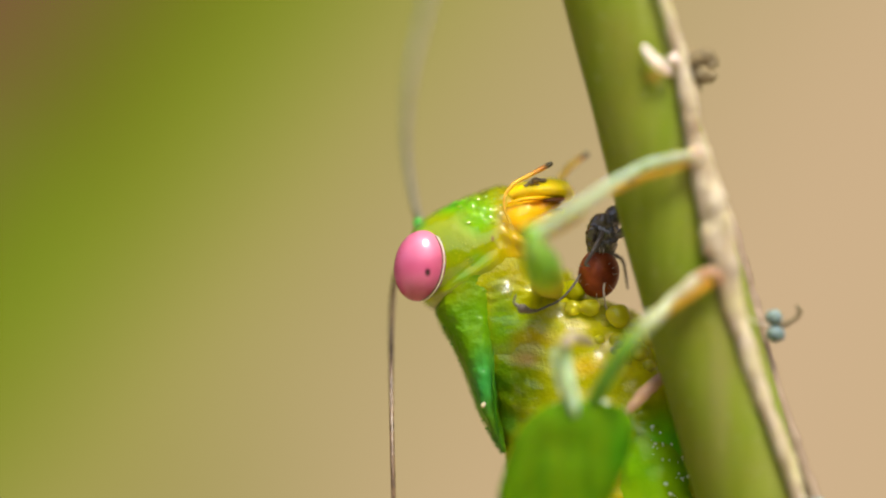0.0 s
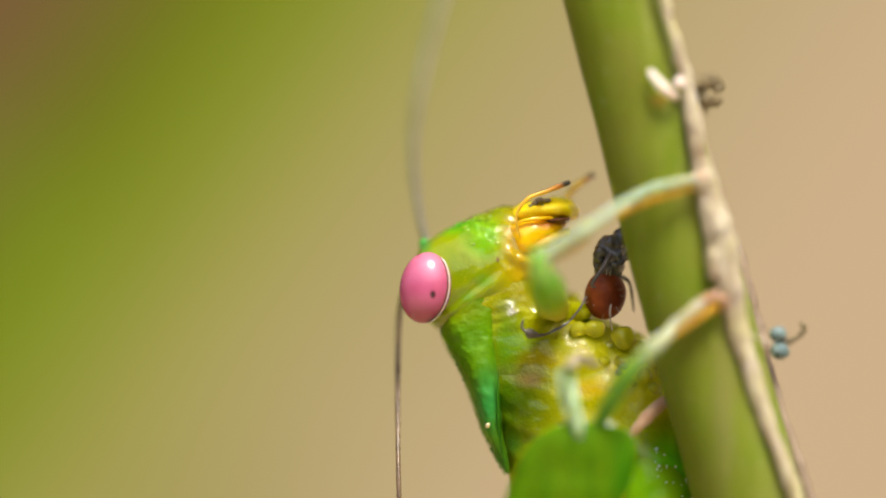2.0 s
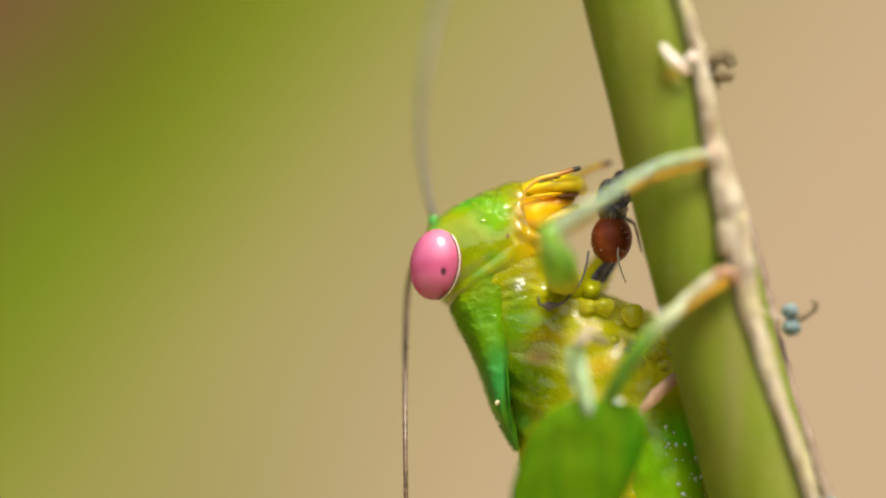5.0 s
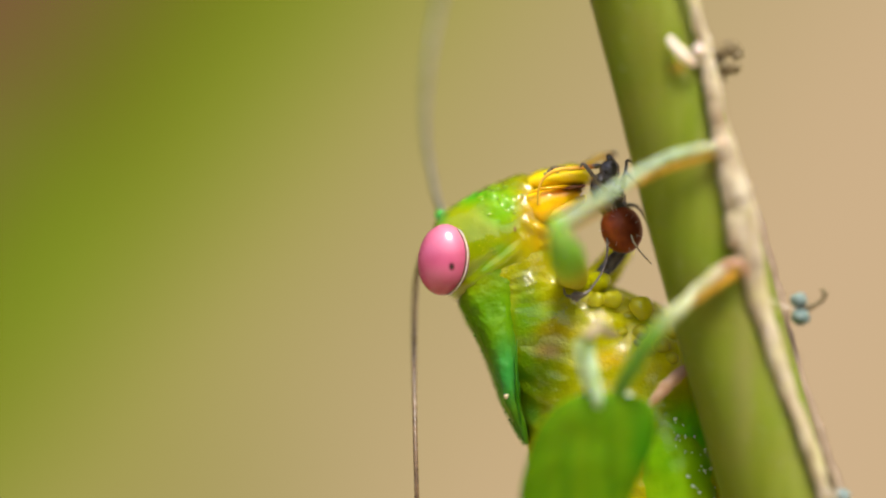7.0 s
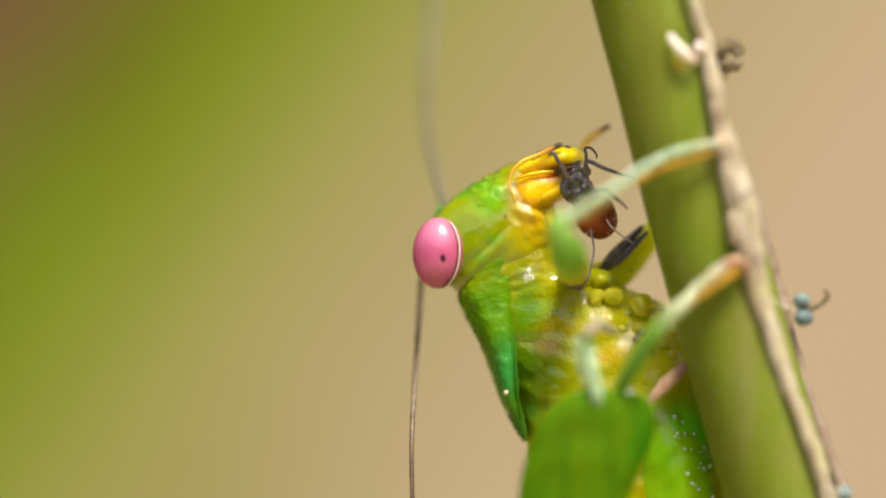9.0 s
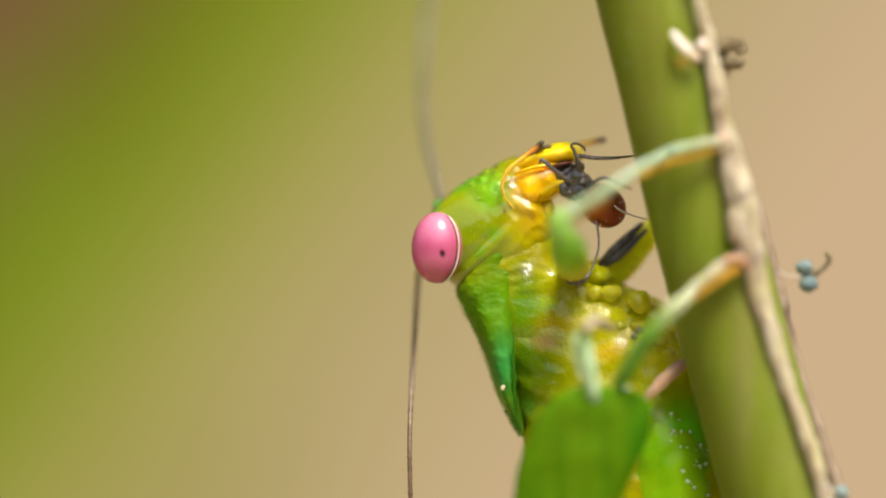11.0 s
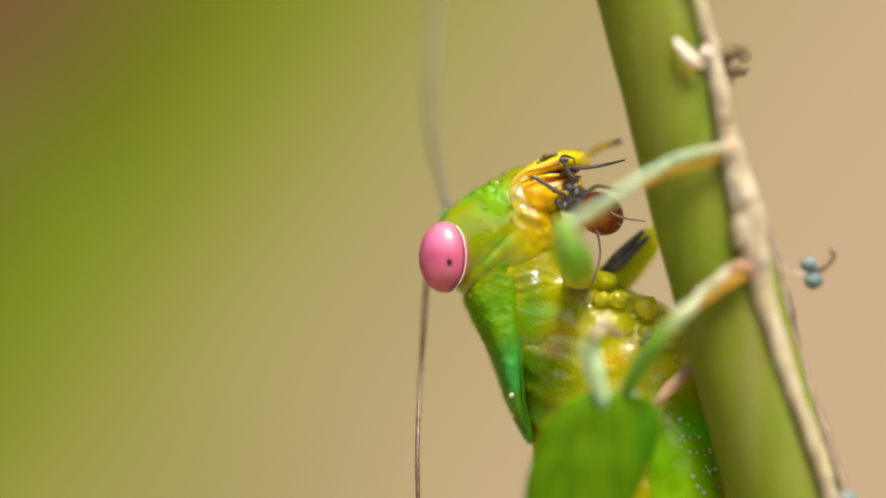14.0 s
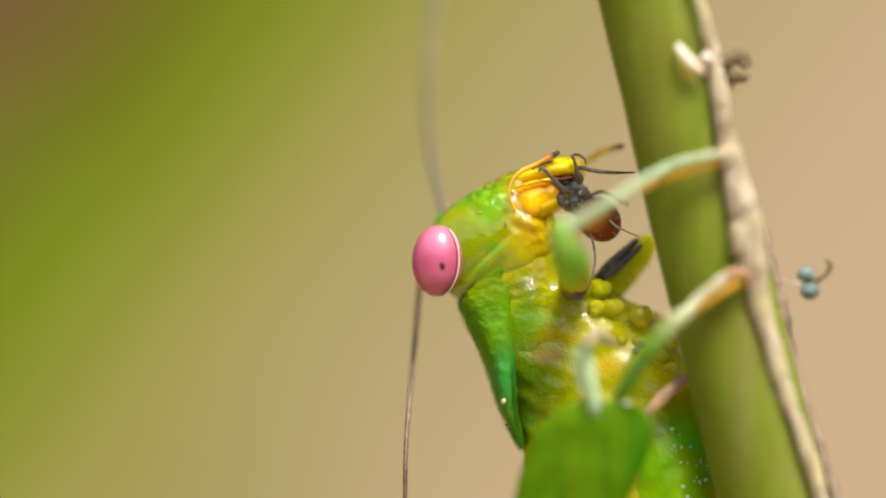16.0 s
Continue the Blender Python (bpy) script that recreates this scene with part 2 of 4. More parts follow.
# unseen ring wall, added to dim the low sky and darken reflections
n = Nodes("sky_block_green")
c = n.ramp(n.noise(5, 5), [(0.35, (0.10, 0.13, 0.04)), (0.55, (0.22, 0.24, 0.08)), (0.75, (0.42, 0.34, 0.20))])
n.bump(n.noise(25, 4), 0.6, 20)
n.finish(c, 0.8)
bm = bmesh.new()
vs = [[bm.verts.new((1.6 * math.cos(a), -0.2 + 1.6 * math.sin(a), z)) for a in np.linspace(radians(166), radians(374), 60)] for z in np.linspace(-0.4, 0.35, 8)]
for a, b in zip(vs, vs[1:]):
    for i in range(59):
        bm.faces.new((a[i], a[i + 1], b[i + 1], b[i]))
tagged(part("sky_block_ring", bm, n.mat), "unseen green ring wall added to cut low sky light", "hedge", kind="structure")


# ---- plant stem ----
def stem_material():
    n = Nodes("green_plant_stem")
    st = n.add("ShaderNodeMapping", Vector=n.co)
    st.inputs["Rotation"].default_value = (0, radians(15), 0)
    st.inputs["Scale"].default_value = (1, 1, 0.12)
    long = n.noise(2600, 4, st.outputs[0])
    c = n.ramp(long, [(0.2, (0.13, 0.172, 0.008)), (0.5, (0.16, 0.20, 0.017)), (0.8, (0.19, 0.225, 0.03))])
    across = n.along((5.87, -2.00, 0.00), (8.35, -2.00, 0.64))
    # paler right side: yellow streaks, and some light from the right in the colour
    c = n.mix(n.ramp(n.math("ADD", across, n.math("MULTIPLY", n.math("SUBTRACT", long, 0.5), 0.5)), [(0.55, (0, 0, 0)), (0.8, (0.6,) * 3), (1.0, (0.3,) * 3)]), c, (0.205, 0.225, 0.05))
    c = n.mix(n.ramp(n.noise(330, 3), [(0.5, (0, 0, 0)), (0.76, (0.45,) * 3)]), c, (0.19, 0.14, 0.04))
    c = n.mix(n.ramp(n.noise(420, 3, n.add("ShaderNodeMapping", Vector=n.co, Location=(0.3, 0.1, 0.2)).outputs[0]), [(0.5, (0, 0, 0)), (0.7, (0.6,) * 3)]), c, (0.13, 0.20, 0.008))
    c = n.mix(n.math("MULTIPLY", n.blob((8.2, -3.60, -4.6), (0.6, 4, 3.6)), 0.45), c, (0.23, 0.20, 0.085))
    c = n.mix(n.ramp(n.noise(5200, 2), [(0.66, (0, 0, 0)), (0.76, (0.35,) * 3)]), c, (0.45, 0.45, 0.28))
    c = n.mix(n.math("MULTIPLY", n.blob((6.28, -3.60, 4.30), (0.5, 2, 0.35)), 0.8), c, (0.35, 0.12, 0.03))
    n.bump(n.math("ADD", long, n.noise(5000, 3)), 0.12, 0.05)
    return n.finish(c, 0.45, sss=0.5, radius=(0.8, 0.9, 0.2), coat=0.1)


def bark_material():
    n = Nodes("dry_pale_ridge")
    st = n.add("ShaderNodeMapping", Vector=n.co)
    st.inputs["Rotation"].default_value = (0, radians(15), 0)
    st.inputs["Scale"].default_value = (1, 1, 0.25)
    f = n.noise(2200, 5, st.outputs[0])
    c = n.ramp(f, [(0.25, (0.23, 0.155, 0.085)), (0.5, (0.42, 0.35, 0.235)), (0.72, (0.56, 0.50, 0.38))])
    c = n.mix(n.ramp(n.noise(700, 3), [(0.5, (0, 0, 0)), (0.7, (0.5,) * 3)]), c, (0.50, 0.48, 0.20))
    n.bump(f, 0.4, 0.1)
    return n.finish(c, 0.6, sss=0.2)


STEM = stem_material()
BARK = bark_material()
STRAND = skin_material("grey_brown_strand", (0.20, 0.14, 0.09), (0.32, 0.24, 0.16), rough=0.7, sss=0.0, coat=0.0)
WHITE = skin_material("pale_bud", (0.72, 0.52, 0.42), (0.88, 0.78, 0.66), rough=0.45, sss=0.2, coat=0.1)
stem = thing("plant_stem", "green plant stem with a dry pale ridge along one side", "stem")
bm = bmesh.new()
tube(bm, [(3.58, -1.20, 12.77), (5.01, -1.20, 7.31), (6.00, -1.20, 3.66), (6.94, -1.20, 0.18), (7.92, -1.20, -3.47), (9.02, -1.20, -7.31), (10.70, -1.20, -13.24)],
     [1.50, 1.50, 1.52, 1.56, 1.58, 1.60, 1.65], seg=56, steps=16, wobble=0.03, wfreq=0.5)
part("stalk", bm, STEM, stem)
bm = bmesh.new()
tube(bm, [(10.45, -1.20, -12.41), (43.34, -1.20, -131.85), (119.54, -1.20, -398.57)], [1.62, 2.2, 3.0], seg=32, steps=10)
part("lower_stalk", bm, STEM, stem)
bm = bmesh.new()
tube(bm, [(3.78, -1.20, 12.03), (1.92, -1.20, 19.24), (-3.71, -1.20, 40.44)], [1.48, 1.45, 1.3], seg=32, steps=10)
part("upper_stalk", bm, STEM, stem)
bm = bmesh.new()
tube(bm, [(4.95, -2.60, 12.68), (6.38, -2.60, 7.26), (7.03, -2.60, 4.95), (7.55, -2.70, 2.31), (8.06, -2.80, 0.34), (8.53, -2.70, -1.95), (9.34, -2.60, -4.59), (10.33, -2.60, -7.26), (12.10, -2.60, -13.15)],
     [0.17, 0.17, 0.20, 0.28, 0.46, 0.36, 0.25, 0.23, 0.25], seg=28, steps=40, wobble=0.22, wfreq=1.3)
for c, r in (((7.54, -3.00, 1.95), (0.28, 0.25, 0.35)), ((8.07, -3.20, 0.59), (0.24, 0.2, 0.26)), ((7.95, -3.00, -0.34), (0.34, 0.3, 0.55)), ((8.48, -2.90, -1.30), (0.25, 0.25, 0.4))):
    ball(bm, c, r, seg=16, wobble=0.3, wfreq=3)
roughen(bm, [(0.05, 2.2), (0.03, 5.0)])
part("ridge", bm, BARK, stem, "dry pale brown ridge")
bm = bmesh.new()
tube(bm, [(8.34, -0.60, 1.02), (8.94, -0.60, -0.97), (9.38, -0.70, -2.80), (9.92, -0.90, -4.79), (10.64, -1.10, -6.77), (11.80, -1.30, -10.25)], [0.1, 0.2, 0.24, 0.22, 0.2, 0.2], seg=14, steps=16, wobble=0.4, wfreq=2)
part("peeling_strand", bm, STRAND, stem, "loose brown strand of dry skin")
bm = bmesh.new()
tube(bm, [(6.01, -2.95, 5.14), (6.17, -3.10, 4.90), (6.46, -3.10, 4.61), (6.73, -2.90, 4.42)], [0.09, 0.13, 0.15, 0.10], seg=14, wobble=0.3, wfreq=3)
part("bud", bm, WHITE, stem, "small pinkish white bud scar")
bm = bmesh.new()
ball(bm, (6.85, -2.75, 4.84), (0.16, 0.16, 0.18), seg=14, wobble=0.2, wfreq=3)
part("bud", bm, WHITE, stem, "small pinkish white bud scar")

# ---- debris caught on the stem ----
FLAKE = skin_material("brown_flake", (0.10, 0.07, 0.035), (0.22, 0.175, 0.085), rough=0.6, sss=0.0, coat=0.0)
EGG = skin_material("blue_grey_shell", (0.09, 0.14, 0.14), (0.24, 0.31, 0.30), rough=0.35, sss=0.1, relief=0.4)
SILK = skin_material("silk", (0.55, 0.5, 0.42), (0.7, 0.65, 0.55), rough=0.5, sss=0.0, coat=0.0)
flake = thing("dry_flake", "curled brown dry flake stuck on the stem", "debris", at=(7.70, -1.80, 4.56))
bm = bmesh.new()
tube(bm, [(7.30, -2.60, 4.79), (7.56, -1.90, 4.87), (7.84, -1.60, 4.91), (8.04, -1.50, 4.81), (8.00, -1.60, 4.65)], [0.15, 0.21, 0.21, 0.18, 0.11], seg=14, wobble=0.5, wfreq=5)
part("upper_curl", bm, FLAKE, flake)
bm = bmesh.new()
tube(bm, [(7.53, -1.90, 4.64), (7.63, -1.80, 4.38), (7.87, -1.60, 4.32), (8.06, -1.50, 4.35)], [0.16, 0.21, 0.20, 0.12], seg=14, wobble=0.5, wfreq=5)
tube(bm, [(7.63, -1.80, 4.38), (7.63, -1.80, 4.05), (7.70, -1.80, 3.95)], [0.07, 0.05, 0.04], seg=8)
part("lower_curl", bm, FLAKE, flake)

DEB = (9.78, -1.50, -2.66)
eggs = thing("insect_remains", "two blue-grey round shells with a curled brown stalk", "debris", at=DEB)
for c, r in (((9.76, -1.50, -2.42), 0.25), ((9.81, -1.50, -2.91), 0.29)):
    bm = bmesh.new()
    ball(bm, c, (r, r, r * 0.88), seg=20, wobble=0.18, wfreq=4)
    part("shell", bm, EGG, eggs)
bm = bmesh.new()
tube(bm, [(9.86, -1.50, -2.68), (10.12, -1.50, -2.61), (10.39, -1.50, -2.46), (10.54, -1.50, -2.27), (10.45, -1.50, -2.10)], [0.09, 0.09, 0.07, 0.08, 0.05], seg=10, wobble=0.3, wfreq=5)
part("stalk", bm, FLAKE, eggs, "curled brown stalk")
bm = bmesh.new()
tube(bm, [(8.90, -2.60, -2.37), (9.26, -2.00, -2.59), (9.73, -1.50, -2.66)], [0.025, 0.02, 0.02], seg=6)
part("silk_thread", bm, SILK, eggs, "fine silk thread")
egg = thing("round_shell", "small blue-grey round shell caught beside the stem", "debris", at=(11.14, -2.00, -8.17))
bm = bmesh.new()
ball(bm, (11.14, -2.00, -8.17), 0.24, seg=20, wobble=0.15, wfreq=4)
part("shell", bm, EGG, egg)
bm = bmesh.new()
tube(bm, [(10.61, -3.00, -7.95), (11.14, -2.00, -8.17)], [0.05, 0.05], seg=6)
part("silk_thread", bm, SILK, egg)

# ---- katydid ----
NECK = (0.77, 1.70, -2.00)
EYE = (-0.48, 0.34, -1.22)
GREEN = skin_material("pronotum_cuticle", (0.065, 0.18, 0.001), (0.11, 0.24, 0.0015), rough=0.35, coat=0.35, lumps=1.5, relief=0.5, wet=1.55, gloss=0.06, creases=[((1.6, 0.0, -2.0), (0.75, 3, 0.7), 1.0), ((1.5, 0.0, -4.0), (0.7, 3, 2.6), 0.35)], patches=[
    ((1.37, 0.00, -4.57), (0.7, 4, 1.5), (0.012, 0.26, 0.055), 0.75), ((0.35, 0.00, -1.78), (1.5, 4, 0.85), (0.16, 0.22, 0.0015), 1.0), ((1.77, 0.00, -1.82), (0.8, 4, 0.9), (0.14, 0.24, 0.0015), 0.9), ((1.88, 0.00, -2.82), (0.35, 4, 1.3), (0.24, 0.36, 0.004), 0.8), ((1.68, 0.00, -6.48), (0.5, 4, 1.0), (0.03, 0.16, 0.015), 0.9)])
HEAD = skin_material("head_cuticle", (0.165, 0.255, 0.0008), (0.255, 0.305, 0.0012), rough=0.22, coat=1.0, origin=NECK, lumps=1.2, relief=0.18, wet=1.9, gloss=0.04, creases=[((1.35, 0.0, 0.45), (1.05, 3, 0.75), 1.0), ((2.1, 0.0, -0.5), (0.9, 3, 1.0), 0.45)], patches=[
    ((0.27, 1.60, 0.69), (1.7, 2.6, 0.55), (0.05, 0.38, 0.003), 1.0), ((1.35, 0.20, 0.27), (1.0, 1.5, 0.9), (0.15, 0.44, 0.003), 0.85),
    ((-0.62, 1.50, 0.08), (0.45, 2.5, 0.45), (0.03, 0.36, 0.06), 0.9), ((-0.82, 1.70, -0.82), (0.5, 2.5, 0.9), (0.16, 0.45, 0.02), 0.8),
    ((2.60, 0.00, -0.65), (1.5, 3, 2.0), (0.47, 0.31, 0.001), 0.95), ((2.35, 0.00, 0.52), (0.95, 3, 1.7), (0.58, 0.30, 0.002), 0.9), ((1.23, 0.00, -0.98), (0.5, 2, 0.35), (0.12, 0.30, 0.003), 0.8), ((0.77, 0.00, -1.48), (0.4, 2, 0.35), (0.12, 0.30, 0.003), 0.7),
    ((1.65, 0.00, -0.37), (0.085, 1.2, 0.15), (0.16, 0.04, 0.01), 1.0)])
NECKSKIN = skin_material("neck_skin", (0.27, 0.30, 0.0006), (0.41, 0.385, 0.001), rough=0.28, coat=1.0, gloss=0.025, creases=[((1.95, 0.0, -2.1), (0.8, 3, 0.6), 1.0), ((2.7, 0.0, -3.3), (1.3, 3, 1.2), 0.3)], wet=1.7, lumps=1.5, relief=0.8, sss=0.6, patches=[
    # the low deep green patch also holds shade painted into the colour
    ((0.77, 0.00, -3.65), (1.4, 4, 1.6), (0.09, 0.27, 0.003), 1.0), ((0.27, 0.00, -1.98), (0.9, 4, 0.6), (0.26, 0.39, 0.003), 0.8), ((2.43, 0.00, -2.82), (0.8, 4, 0.5), (0.30, 0.47, 0.003), 0.7), ((2.3, 0.00, -1.4), (1.2, 4, 0.9), (0.29, 0.25, 0.001), 0.95), ((1.9, 0.00, -2.9), (0.9, 4, 1.9), (0.10, 0.23, 0.001), 1.0), ((2.27, 0.00, -4.73), (1.8, 4, 1.5), (0.12, 0.23, 0.002), 0.9), ((2.43, 0.00, -4.07), (0.8, 4, 0.25), (0.45, 0.18, 0.01), 0.5), ((2.93, 0.00, -3.32), (1.1, 4, 0.5), (0.50, 0.34, 0.004), 0.5)])
BODY = skin_material("yellow_green_body", (0.26, 0.30, 0.0006), (0.40, 0.38, 0.001), rough=0.28, coat=0.9, gloss=0.025, creases=[((2.3, 0.0, -4.2), (1.2, 3, 1.0), 0.2), ((4.2, 0.0, -3.0), (1.6, 3, 1.0), 0.5), ((5.8, 0.0, -4.0), (1.5, 3, 1.6), 0.7), ((6.6, 0.0, -6.4), (1.5, 3, 2.2), 0.3)], wet=1.7, lumps=1.5, relief=0.8, sss=0.6, patches=[
    # left patch also paints shade under the head; yellow right ones lift stem shade
    ((2.0, 0.00, -4.6), (1.6, 4, 1.9), (0.09, 0.19, 0.001), 1.0), ((2.6, 0.00, -3.9), (0.7, 4, 0.4), (0.38, 0.20, 0.003), 0.7), ((2.02, 0.00, -2.57), (0.9, 4, 0.5), (0.26, 0.46, 0.003), 0.7),
    ((6.68, 0.00, -6.65), (1.6, 4, 2.0), (0.10, 0.55, 0.008), 1.0), ((5.10, 0.00, -3.48), (1.9, 4, 1.5), (0.60, 0.56, 0.002), 1.0), ((6.3, 0.00, -4.2), (1.1, 4, 1.1), (0.62, 0.58, 0.003), 0.9), ((4.43, 0.00, -4.15), (0.8, 4, 0.5), (0.70, 0.42, 0.002), 0.6), ((2.93, 0.00, -3.32), (1.1, 4, 0.5), (0.50, 0.34, 0.004), 0.6),
    ((2.10, 0.00, -5.82), (0.5, 4, 0.6), (0.10, 0.30, 0.02), 0.8)])
BEAD = skin_material("wet_bead", (0.82, 0.80, 0.014), (0.92, 0.88, 0.03), rough=0.04, sss=0.0, coat=0.6, gloss=0.02, wet=1.6, relief=0.05, trans=0.62)
LOBE = skin_material("soft_yellow_lobe", (0.30, 0.34, 0.001), (0.42, 0.42, 0.002), rough=0.3, sss=0.5, radius=(0.3, 0.3, 0.05), coat=0.5, gloss=0.04, wet=1.6)
GRAIN = skin_material("pale_granules", (0.45, 0.62, 0.14), (0.78, 0.84, 0.55), rough=0.2, coat=0.8)
def thigh_material():
    n = Nodes("thigh_green")
    st = n.add("ShaderNodeMapping", Vector=n.co)
    st.inputs["Rotation"].default_value = (0, radians(-14), 0)
    st.inputs["Scale"].default_value = (1, 1, 0.1)
    streak = n.noise(2400, 4, st.outputs[0])
    c = n.ramp(streak, [(0.36, (0.056, 0.145, 0.0003)), (0.5, (0.072, 0.165, 0.0004)), (0.66, (0.092, 0.180, 0.0005))])
    c = n.mix(n.math("MULTIPLY", n.blob((5.32, -3.00, -6.71), (0.55, 4, 1.8)), 0.85), c, (0.025, 0.15, 0.001))
    c = n.mix(n.ramp(n.noise(500, 3), [(0.45, (0, 0, 0)), (0.75, (0.6,) * 3)]), c, (0.078, 0.145, 0.0006))
    n.bump(streak, 0.1, 0.05)
    return n.finish(c, 0.7, sss=0.7, radius=(1.0, 1.2, 0.3))


LEG = thigh_material()
FRONT = skin_material("front_leg_skin", (0, 0, 0), (1, 1, 1), sss=0.6, rough=0.45, coat=0.1, fade=((2.66, -2.00, -1.96), (7.17, -5.00, 1.97), [(0.0, (0.40, 0.45, 0.003)), (0.10, (0.18, 0.38, 0.002)), (0.17, (0.085, 0.27, 0.002)), (0.25, (0.12, 0.29, 0.015)), (0.33, (0.27, 0.38, 0.22)), (0.8, (0.32, 0.42, 0.30)), (1.0, (0.50, 0.41, 0.24))]))
MIDDLE = skin_material("middle_leg_skin", (0, 0, 0), (1, 1, 1), sss=0.6, rough=0.45, coat=0.1, fade=((4.61, -3.00, -4.99), (7.82, -5.00, -1.36), [(0.0, (0.06, 0.20, 0.002)), (0.40, (0.10, 0.26, 0.006)), (0.50, (0.20, 0.30, 0.07)), (0.60, (0.34, 0.37, 0.22)), (0.75, (0.44, 0.40, 0.29)), (1.0, (0.40, 0.32, 0.21))]))
PAD = skin_material("orange_foot_pad", (0.40, 0.19, 0.015), (0.48, 0.29, 0.04), rough=0.4)
FEMUR = skin_material("front_thigh_skin", (0, 0, 0), (1, 1, 1), scale=1500, rough=0.5, sss=0.9, radius=(0.5, 0.6, 0.1), coat=0.05, fade=((2.70, -5.00, -0.28), (3.34, -1.00, -2.05), [(0.0, (0.20, 0.40, 0.05)), (0.15, (0.13, 0.36, 0.003)), (0.5, (0.20, 0.38, 0.002)), (0.72, (0.34, 0.40, 0.002)), (1.0, (0.40, 0.38, 0.002))]))
MINT = skin_material("translucent_mint_shin", (0.26, 0.42, 0.18), (0.42, 0.55, 0.36), rough=0.4, sss=0.6, coat=0.2)
FOOT = skin_material("brown_foot", (0.36, 0.17, 0.10), (0.62, 0.42, 0.26), rough=0.45, sss=0.2)
MAND = (2.31, 1.20, 0.49)
ORANGE = skin_material("amber_jaw", (0.88, 0.42, 0.002), (0.94, 0.58, 0.003), rough=0.15, coat=1.0, wet=1.8, gloss=0.04, sss=0.3, radius=(0.25, 0.12, 0.05), origin=MAND, patches=[((3.62, 1.00, 0.84), (0.85, 3, 0.22), (0.035, 0.006, 0.003), 1.0), ((3.03, 1.00, 0.72), (0.8, 3, 0.22), (0.62, 0.12, 0.004), 0.7)])
GAP = skin_material("dark_mouth", (0.05, 0.012, 0.004), (0.12, 0.03, 0.008), rough=0.4, sss=0.0, coat=0.4)
MAXILLA = skin_material("yellow_cheek_lobe", (0.58, 0.36, 0.002), (0.70, 0.47, 0.003), rough=0.25, coat=0.45, wet=1.7, sss=0.3, radius=(0.25, 0.2, 0.05))
YELLOW = skin_material("yellow_labrum", (0.93, 0.62, 0.002), (0.97, 0.76, 0.004), rough=0.14, coat=1.0, wet=1.8, gloss=0.03, sss=0.3, radius=(0.25, 0.2, 0.05))
PALP_A, PALP_B = (2.27, 0.30, 0.35), (3.39, 2.60, 1.16)
PALP_NEAR = skin_material("palp_amber_near", (0, 0, 0), (1, 1, 1), rough=0.2, coat=1.0, wet=1.7, gloss=0.05, sss=0.15, origin=PALP_A, fade=((2.19, 0.30, 0.85), (3.77, 0.30, 1.82), [(0.0, (0.80, 0.45, 0.015)), (0.6, (0.80, 0.40, 0.010)), (0.84, (0.60, 0.20, 0.008)), (0.92, (0.03, 0.012, 0.006)), (1.0, (0.02, 0.01, 0.006))]))
PALP_FAR = skin_material("palp_amber_far", (0, 0, 0), (1, 1, 1), rough=0.2, coat=1.0, wet=1.7, gloss=0.05, sss=0.15, origin=PALP_B, fade=((3.39, 2.60, 1.16), (4.63, 2.60, 2.25), [(0.0, (0.80, 0.50, 0.03)), (0.7, (0.78, 0.42, 0.02)), (0.84, (0.30, 0.10, 0.01)), (0.92, (0.03, 0.012, 0.006)), (1.0, (0.02, 0.01, 0.006))]))
WETGREEN = skin_material("wet_green", (0.16, 0.34, 0.006), (0.32, 0.42, 0.01), rough=0.1, coat=1.0, gloss=0.04, wet=1.9, relief=0.05)
WET = skin_material("wet_sparkle", (0.30, 0.33, 0.002), (0.44, 0.42, 0.004), rough=0.1, coat=1.0, gloss=0.03, wet=1.8, relief=0.05)
# pale base colour also stands in for white glints on the granules
PEARL = skin_material("pearly_granule", (0.55, 0.76, 0.38), (0.85, 0.92, 0.72), rough=0.15, coat=1.0, gloss=0.05, wet=1.8, sss=0.3, relief=0.05)
DARKRIM = skin_material("dark_green_rim", (0.02, 0.10, 0.004), (0.05, 0.20, 0.008), rough=0.3)
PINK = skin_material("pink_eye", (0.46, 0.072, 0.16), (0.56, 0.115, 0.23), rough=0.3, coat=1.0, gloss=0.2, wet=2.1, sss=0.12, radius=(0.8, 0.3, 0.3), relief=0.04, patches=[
    # first two patches put light on top and shade below into the colour
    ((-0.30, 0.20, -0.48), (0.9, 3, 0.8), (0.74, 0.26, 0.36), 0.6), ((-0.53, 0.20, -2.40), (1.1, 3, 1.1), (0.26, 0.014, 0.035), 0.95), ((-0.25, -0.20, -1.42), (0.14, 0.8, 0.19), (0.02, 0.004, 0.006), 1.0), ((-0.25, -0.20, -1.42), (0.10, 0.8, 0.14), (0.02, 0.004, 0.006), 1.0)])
RIM = skin_material("pale_eye_rim", (0.70, 0.72, 0.40), (0.85, 0.85, 0.62), rough=0.3)
BLACK = skin_material("black_chitin", (0.010, 0.008, 0.006), (0.09, 0.08, 0.07), rough=0.25, sss=0.0, relief=0.8, coat=1.0, gloss=0.12, lumps=3.0, wet=1.7)
GASTER = (4.16, 0.60, -0.06)
RED = skin_material("red_brown_chitin", (0.07, 0.014, 0.006), (0.26, 0.055, 0.014), scale=4200, rough=0.4, sss=0.2, coat=0.35, relief=0.5, origin=GASTER, patches=[((4.66, 0.20, 0.16), (0.16, 2, 0.18), (0.01, 0.005, 0.004), 1.0), ((3.78, 0.20, 0.27), (0.35, 2, 0.3), (0.06, 0.01, 0.006), 0.8)])
